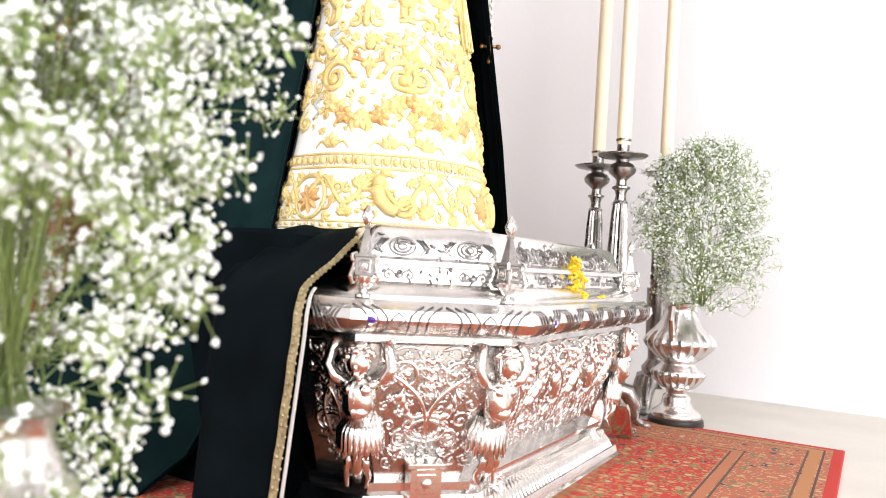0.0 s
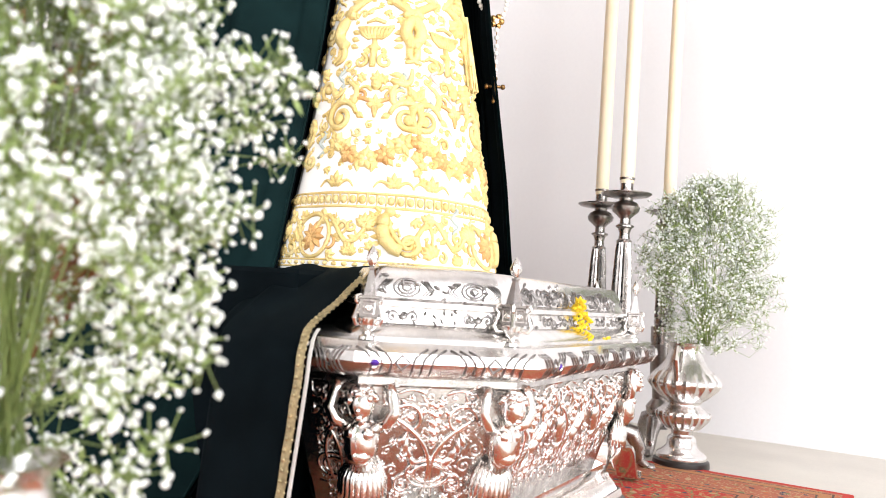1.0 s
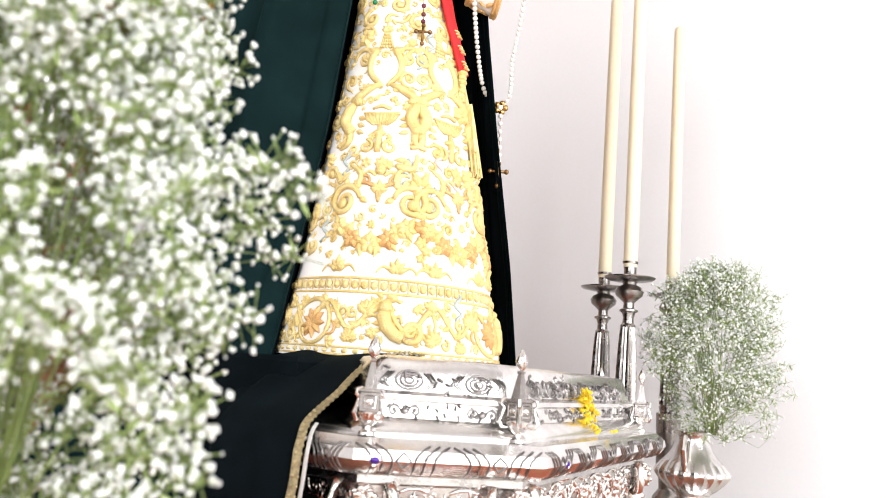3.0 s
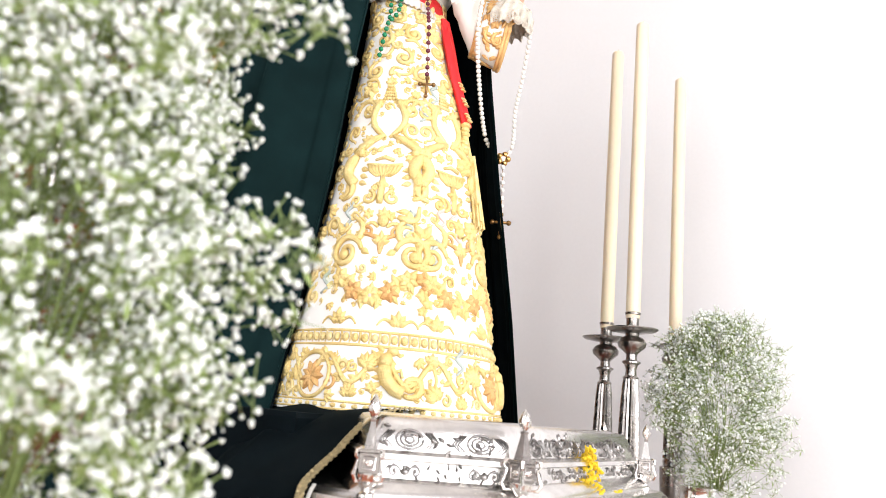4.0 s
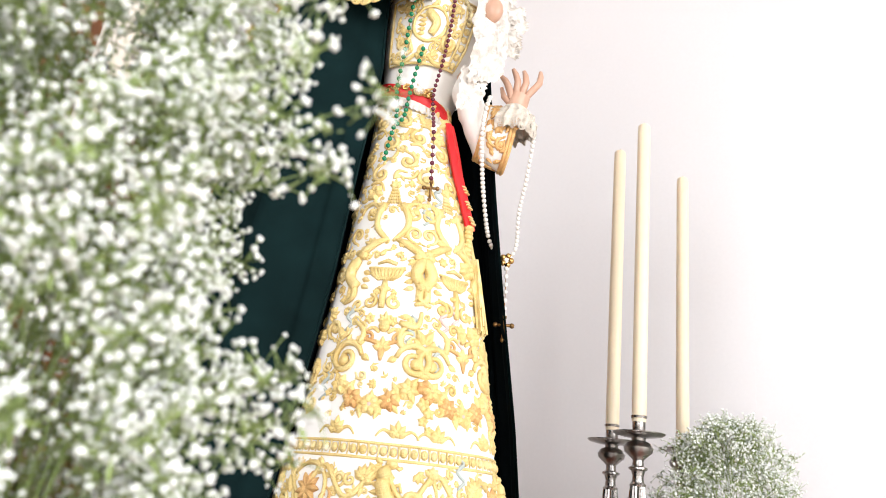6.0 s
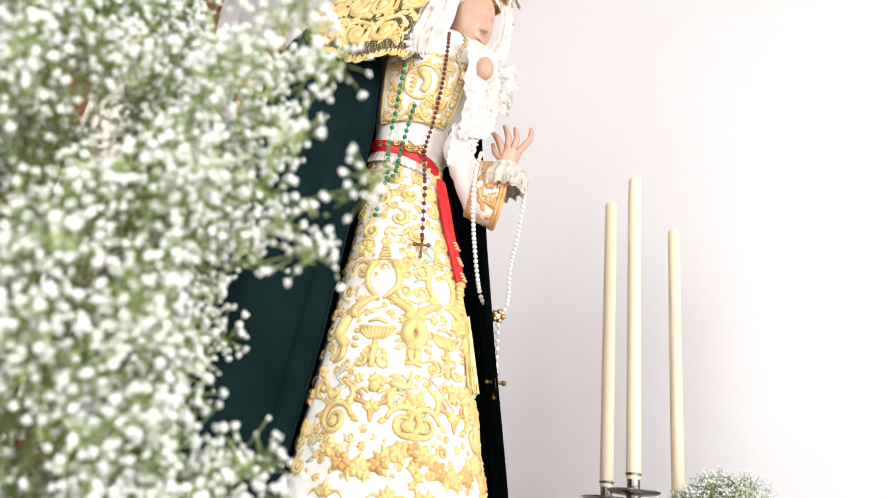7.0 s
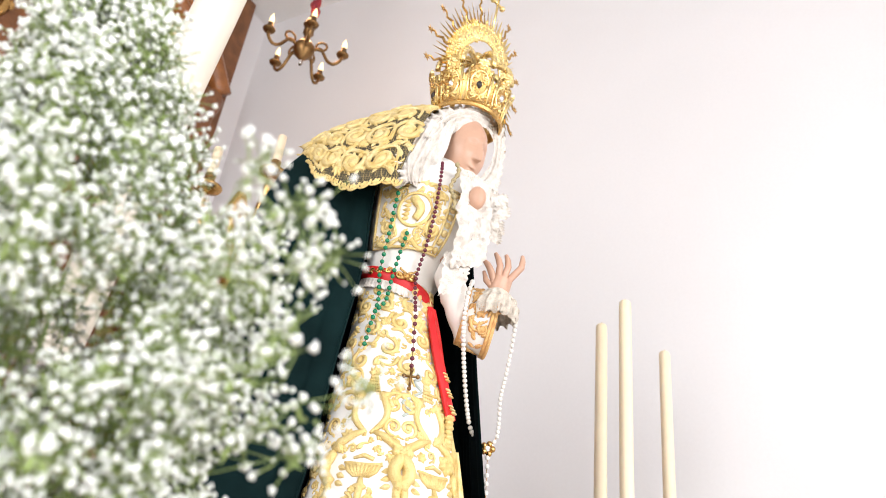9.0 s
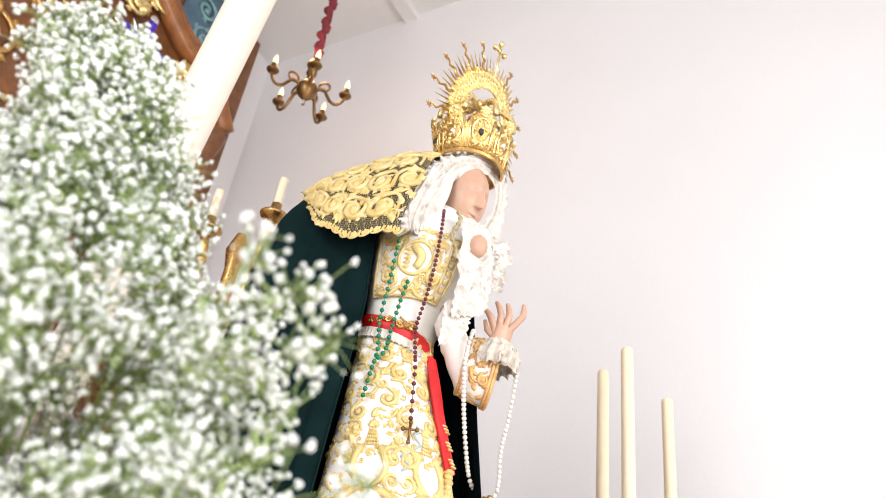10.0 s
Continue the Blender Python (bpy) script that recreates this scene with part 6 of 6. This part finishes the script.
def bunch(name, base, mouth, spread, count, size, seed, label, sprigs, inside=0.35, fuzz=0.07, lean=0.0, front=0.0, wands=()):
    """A mass of small white blossoms on branching green stems. spread(a, z) is the outline's radius, z runs over its rows."""
    rg = random.Random(seed)
    c = thing(name, base, label, "flowers", "bunches of white flowers")
    o = Vector(base)
    V, F = [], []
    st = Shape()
    lo, hi = spread[0][0], spread[-1][0]
    heads = []
    for _ in range(sprigs):
        z = lo + (hi - lo) * rg.random() ** 0.64
        a = rg.uniform(0, 2 * math.pi)
        tip = max(0.0, z - 1.0) * lean
        clump = noise.noise(Vector((2.2 * math.cos(a), 2.2 * math.sin(a), 6.5 * z)) + Vector((seed, 0, 0)))
        if clump < -0.12 and rg.random() < 0.75 or z > 1.15 and lean and rg.random() < 0.3:
            continue
        R = lerp(spread, z)[0] * (1 + 0.22 * clump + front * max(0.0, math.cos(a + 0.52)) + rg.gauss(0, fuzz))
        k = inside + (1 - inside) * math.sqrt(rg.random())
        heads.append((Vector((o.x - 0.87 * tip + R * k * math.cos(a), o.y - 0.5 * tip + R * k * math.sin(a), z)), k))
    for w in wands:
        for _ in range(2):
            heads.append((Vector(w) + Vector((rg.gauss(0, 0.020), rg.gauss(0, 0.020), rg.gauss(0, 0.026))), 1.0))
    per = count // len(heads)
    for h, k in heads:
        m = Vector((o.x, o.y, max(mouth, h.z - 0.10))).lerp(h, 0.5) + Vector((rg.gauss(0, 0.014), rg.gauss(0, 0.014), rg.gauss(0, 0.012)))
        root = Vector((o.x + rg.gauss(0, 0.015), o.y + rg.gauss(0, 0.015), mouth))
        bow = Vector((rg.gauss(0, 0.02), rg.gauss(0, 0.02), rg.gauss(0, 0.02)))
        if rg.random() < 0.04:
            st.tube([root, m], [0.0015, 0.0012], 3)
        st.tube([m, m.lerp(h, 0.5) + bow, h], [0.0009, 0.0007, 0.0005], 3)
        for _ in range(int(per * rg.uniform(0.4, 1.6))):
            d = Vector((rg.gauss(0, 1), rg.gauss(0, 1), rg.gauss(0.2, 1)))
            d = d.normalized() * (0.006 + 0.030 * rg.random())
            g0 = h.lerp(m, 0.30 * rg.random() ** 2)
            p = g0 + d
            st.tube([g0, p], 0.0006, 3)
            b = BLOOMS[rg.randrange(4)]
            sc = size * rg.choice((0.45, 0.7, 0.85, 1.0, 1.1, 1.25))
            R3 = Euler((rg.random() * 6, rg.random() * 6, rg.random() * 6)).to_matrix() * sc
            n0 = len(V)
            V.extend(tuple(R3 @ Vector(q) + p - o) for q in b.v)
            F.extend(tuple(n0 + i for i in f) for f in b.f)
        for _ in range(3):
            d = Vector((rg.gauss(0, 1), rg.gauss(0, 1), rg.gauss(0, 1))).normalized() * 0.022
            q = m.lerp(h, rg.uniform(0.5, 1))
            w = d.orthogonal().normalized() * 0.0022
            n0 = len(st.v)
            st.v += [tuple(q), tuple(q + d * 0.5 + w), tuple(q + d), tuple(q + d * 0.5 - w)]
            st.f.append((n0, n0 + 1, n0 + 2, n0 + 3))
    me = bpy.data.meshes.new("blossoms")
    me.from_pydata(V, [], F)
    me.materials.append(PETAL)
    me.polygons.foreach_set("use_smooth", [True] * len(me.polygons))
    ob = new("blossoms", me)
    ob.parent = c
    tagged(ob, "tiny white blossoms", "", "", "stuff")
    st.v = [tuple(Vector(p) - o) for p in st.v]
    part("foliage", st, STEM, c, "fine green stems", crisp=False, kind="stuff")
    return c


bunch("flower_bunch", (-0.675, 1.285, 0.36), 0.36, [(0.24, 0.10), (0.34, 0.152), (0.46, 0.172), (0.58, 0.164), (0.72, 0.146), (0.85, 0.140), (0.95, 0.152), (1.05, 0.150), (1.13, 0.132), (1.22, 0.105), (1.32, 0.08), (1.44, 0.05)], 34000, 0.0039, 2,
      "large airy bunch of small white blossoms in a silver jar", 1750, 0.42, 0.12, 0.3, 0.22,
      [(-0.41, 1.30, 1.06), (-0.395, 1.26, 1.0), (-0.40, 1.25, 1.045), (-0.39, 1.30, 0.92), (-0.42, 1.345, 0.90), (-0.51, 1.415, 0.75), (-0.49, 1.41, 0.70), (-0.585, 1.50, 0.68), (-0.47, 1.30, 0.96), (-0.52, 1.40, 0.60)])
bunch("flower_bunch", (-0.525, 3.605, 0.42), 0.42, [(0.40, 0.12), (0.48, 0.19), (0.6, 0.215), (0.75, 0.215), (0.9, 0.20), (0.96, 0.14), (1.0, 0.06)], 9500, 0.0046, 7, "airy bunch of small white blossoms beside the candlesticks", 880, 0.3, 0.15)

# ---------------------------------------------------------------- behind: altarpiece, candle, chandelier
S = Shape()
lean = [Vector((-1.172, 1.61, 1.55)), Vector((-1.067, 1.566, 1.84)), Vector((-0.892, 1.50, 2.25))]
S.tube([lean[0].lerp(lean[2], -0.6 + 1.6 * i / 9) for i in range(10)], 0.044, 28)
lc = thing("leaning_candle", lean[0], "thick white candle leaning behind the flowers", "candle")
part("wax", local(S, lean[0]), SOCKET, lc)
tip, d_ = lean[0].lerp(lean[2], 1.0), (lean[2] - lean[0]).normalized()
part("wick", local(Shape().tube([tip, tip + d_ * 0.02], 0.003, 6), lean[0]), DARKWOOD, lc)
foot_ = lean[0].lerp(lean[2], -0.6)
S = Shape().tube([foot_ - d_ * 0.02, foot_ + d_ * 0.06], [0.05, 0.052], 24)
S.tube([foot_, Vector((foot_.x, foot_.y, 0.9)), Vector((foot_.x, foot_.y, 0.02))], [0.03, 0.025, 0.03], 16)
S.lathe([(0.15, 0.0), (0.14, 0.02), (0.05, 0.05), (0.03, 0.1)], 24, (foot_.x, foot_.y, 0.0))
part("holder", local(S, lean[0]), PEWTER, lc, "tarnished silver holder")

altar = thing("altarpiece", (-4.5, 2.9, 0.0), "carved walnut altarpiece with gilt ornament and painted panels", "altarpiece")
part("panel", Shape().block((0.0, -2.6, 0.0), (0.14, 1.25, 5.9), 0.02), WALNUT, altar)
S, S2, S3 = Shape(), Shape(), Shape()
flat = lambda x, y: (Vector((0.145, x, y)), Vector((1, 0, 0)))
for y in (-2.2, -1.2, 0.72, 1.05):
    part("column", Shape().lathe([(0.10, 0.0), (0.12, 0.1), (0.08, 0.2), (0.075, 4.4), (0.11, 4.5), (0.12, 4.6)], 20, (0.2, y, 0), wave=lambda a, z: 0.06 * math.cos(3 * a + 14 * z)), WALNUT, altar)
for i in range(11):
    for y in (-1.7, -0.55):
        S = Shape()
        volute(S, flat, y + 0.12 * (-1) ** i, 0.4 + i * 0.52, 0.17, 90, (-1) ** i, 0.035, 1.4, 5)
        part("gilt_scroll", S, GILT, altar, crisp=False)
raised = lambda a, b: (Vector((0.20, a, b)), Vector((1, 0, 0)))
for y, z, r in ((0.24, 5.26, 0.12), (0.65, 4.86, 0.12), (0.60, 4.72, 0.10), (0.06, 5.06, 0.13), (0.45, 4.55, 0.14), (-0.15, 4.6, 0.14)):
    S = Shape()
    volute(S, raised, y, z, r, 60, 1, 0.03, 1.3, 6)
    palmette(S, raised, y, z, r * 1.1, 1.2, 7)
    part("gilt_leaf", S, GOLDLEAF, altar, crisp=False)
for k in (0.0, 0.11):
    S2.tube([poly([(0.20, 0.10, 5.40 + k), (0.20, 0.31, 5.23 + k), (0.20, 0.536, 5.09 + k), (0.20, 0.753, 5.06 + k), (0.20, 0.93, 4.97 + k), (0.20, 1.15, 4.70)])(t / 20) for t in range(21)], 0.085 - 0.3 * k, 12)
part("frame", S2, GOLDWOOD, altar, "varnished orange-brown moulding", crisp=False)
S3.block((0.14, 0.40, 5.10), (0.165, 0.86, 5.88), 0.005)
blue = part("painted_panel", S3, BLUEPAINT, altar, "blue-green painted panel", crisp=False)
S = Shape()
inlay = lambda a, b: (Vector((0.168, a, b)), Vector((1, 0, 0)))
for y, z, w in ((0.66, 5.32, 1), (0.60, 5.62, -1)):
    volute(S, inlay, y, z, 0.11, 90, w, 0.022, 1.4, 4)
part("painted_scroll", S, PALEBLUE, blue, "pale blue painted scroll", crisp=False)
S = Shape()
for q in range(24):
    petal(S, lambda x, y: (Vector((0.21, x, y)), Vector((1, 0, 0))), 0.19, 4.77, q * 0.2618, 0.19 if q % 2 else 0.15, 0.022)
part("sunburst", S, SILVER, altar, "silver sunburst", crisp=False, kind="stuff")
S = Shape().block((0.235, -0.03, 4.735), (0.262, 0.41, 4.795), 0.006)
S.block((0.236, 0.16, 4.56), (0.263, 0.22, 4.99), 0.006)
cross = part("cross", S, VIOLET, altar, "violet enamelled cross")
for y, z in ((-0.05, 4.765), (0.43, 4.765), (0.19, 5.01), (0.19, 4.54)):
    S = Shape().ball((0.25, y, z), (0.02, 0.04, 0.04), 12, 8)
    part("cross_end", S, SILVER, cross, "silver cross end")

gilt = thing("gilt_candelabrum", (-2.13, 2.68, 0.0), "gilt scrolled candelabrum behind the mantle", "candelabrum")
part("shaft", Shape().lathe([(0.16, 0), (0.12, 0.06), (0.03, 0.12), (0.03, 1.2), (0.05, 1.3), (0.03, 1.4), (0.028, 2.2), (0.045, 2.28), (0.02, 2.36)], 20), GILT, gilt)
for i in range(5):
    a = -1.9 + i * 0.75
    z0 = 1.75 + 0.13 * (i % 3)
    S = Shape()
    c, s = math.cos(a), math.sin(a)
    pts = []
    for k in range(22):
        t = k / 21
        r = 0.03 + 0.26 * t
        pts.append((r * c, r * s, z0 - 0.12 * math.sin(math.pi * t * 1.25) + 0.20 * t * t))
    S.tube(pts, [0.016 - 0.004 * math.sin(k * 0.9) for k in range(22)], 8)
    for k in range(3, 21, 3):
        p = Vector(pts[k])
        S.tube([p, p + Vector((0.02 * c, 0.02 * s, 0.04)), p + Vector((0.05 * c, 0.05 * s, 0.035))], [0.010, 0.016, 0.003], 6)
        S.ball(p + Vector((0, 0, -0.02)), 0.014, 8, 5)
    S.lathe([(0.012, 0), (0.05, 0.02), (0.055, 0.03), (0.02, 0.035), (0.02, 0.08)], 16, pts[-1])
    br = part("branch", S, GILT, gilt, crisp=False)
    part("candle_stub", Shape().lathe([(0.017, 0.04), (0.018, 0.06), (0.017, 0.20), (0.010, 0.205)], 16, pts[-1]), WAX, br, "short ivory candle")

ch = thing("chandelier", (-2.775, 3.39, 3.90), "brass chandelier with lit candle bulbs on a wine-red cord", "chandelier")
part("hub", Shape().lathe([(0.006, 0.06), (0.02, 0.07), (0.03, 0.085), (0.055, 0.11), (0.068, 0.14), (0.066, 0.17), (0.045, 0.205), (0.025, 0.22), (0.02, 0.26), (0.035, 0.29), (0.03, 0.33), (0.045, 0.36), (0.02, 0.42), (0.012, 0.5)], 24), BRONZE, ch)
BULB = surface("warm_bulb", (1, 0.8, 0.5), 0.3, vary=0.0, bump=0.0, gloss_vary=0.0, extra={"Emission Color": (1, 0.72, 0.36, 1), "Emission Strength": 1.6})
for i in range(5):
    a = i * math.pi * 0.4 + 0.55
    c, s = math.cos(a), math.sin(a)
    S = Shape()
    line = [(0.05, 0.15), (0.10, 0.17), (0.13, 0.13), (0.16, 0.08), (0.20, 0.06), (0.235, 0.09), (0.245, 0.13)]
    sm = poly([(r, 0, z) for r, z in line])
    S.tube([(sm(k / 24).x * c, sm(k / 24).x * s, sm(k / 24).z) for k in range(25)], 0.0105, 8)
    S.tube([((0.105 + 0.034 * math.cos(t * 0.45)) * c, (0.105 + 0.034 * math.cos(t * 0.45)) * s, 0.19 + 0.034 * math.sin(t * 0.45)) for t in range(15)], 0.008, 6)
    S.lathe([(0.01, 0), (0.036, 0.012), (0.04, 0.02), (0.018, 0.024), (0.018, 0.07), (0.012, 0.072)], 16, (0.245 * c, 0.245 * s, 0.125))
    arm = part("arm", S, BRONZE, ch, crisp=False)
    S = Shape().lathe([(0.010, 0), (0.017, 0.02), (0.014, 0.045), (0.006, 0.07), (0.001, 0.082)], 12, (0.245 * c, 0.245 * s, 0.196))
    part("bulb", S, BULB, arm, "glowing flame-shaped bulb")
part("drop", Shape().ball((0, 0, 0.04), (0.014, 0.014, 0.024), 10, 6), GLASS, ch)
S = Shape()
S.tube([(0.012 * math.sin(i * 1.4), 0.012 * math.cos(i * 1.4), 0.46 + (H - 3.90 - 0.46) * i / 60) for i in range(61)], [0.026 + 0.008 * math.sin(i * 2.1) for i in range(61)], 8)
part("cord_cover", S, WINEROPE, ch, "gathered wine-red cord cover", crisp=False)
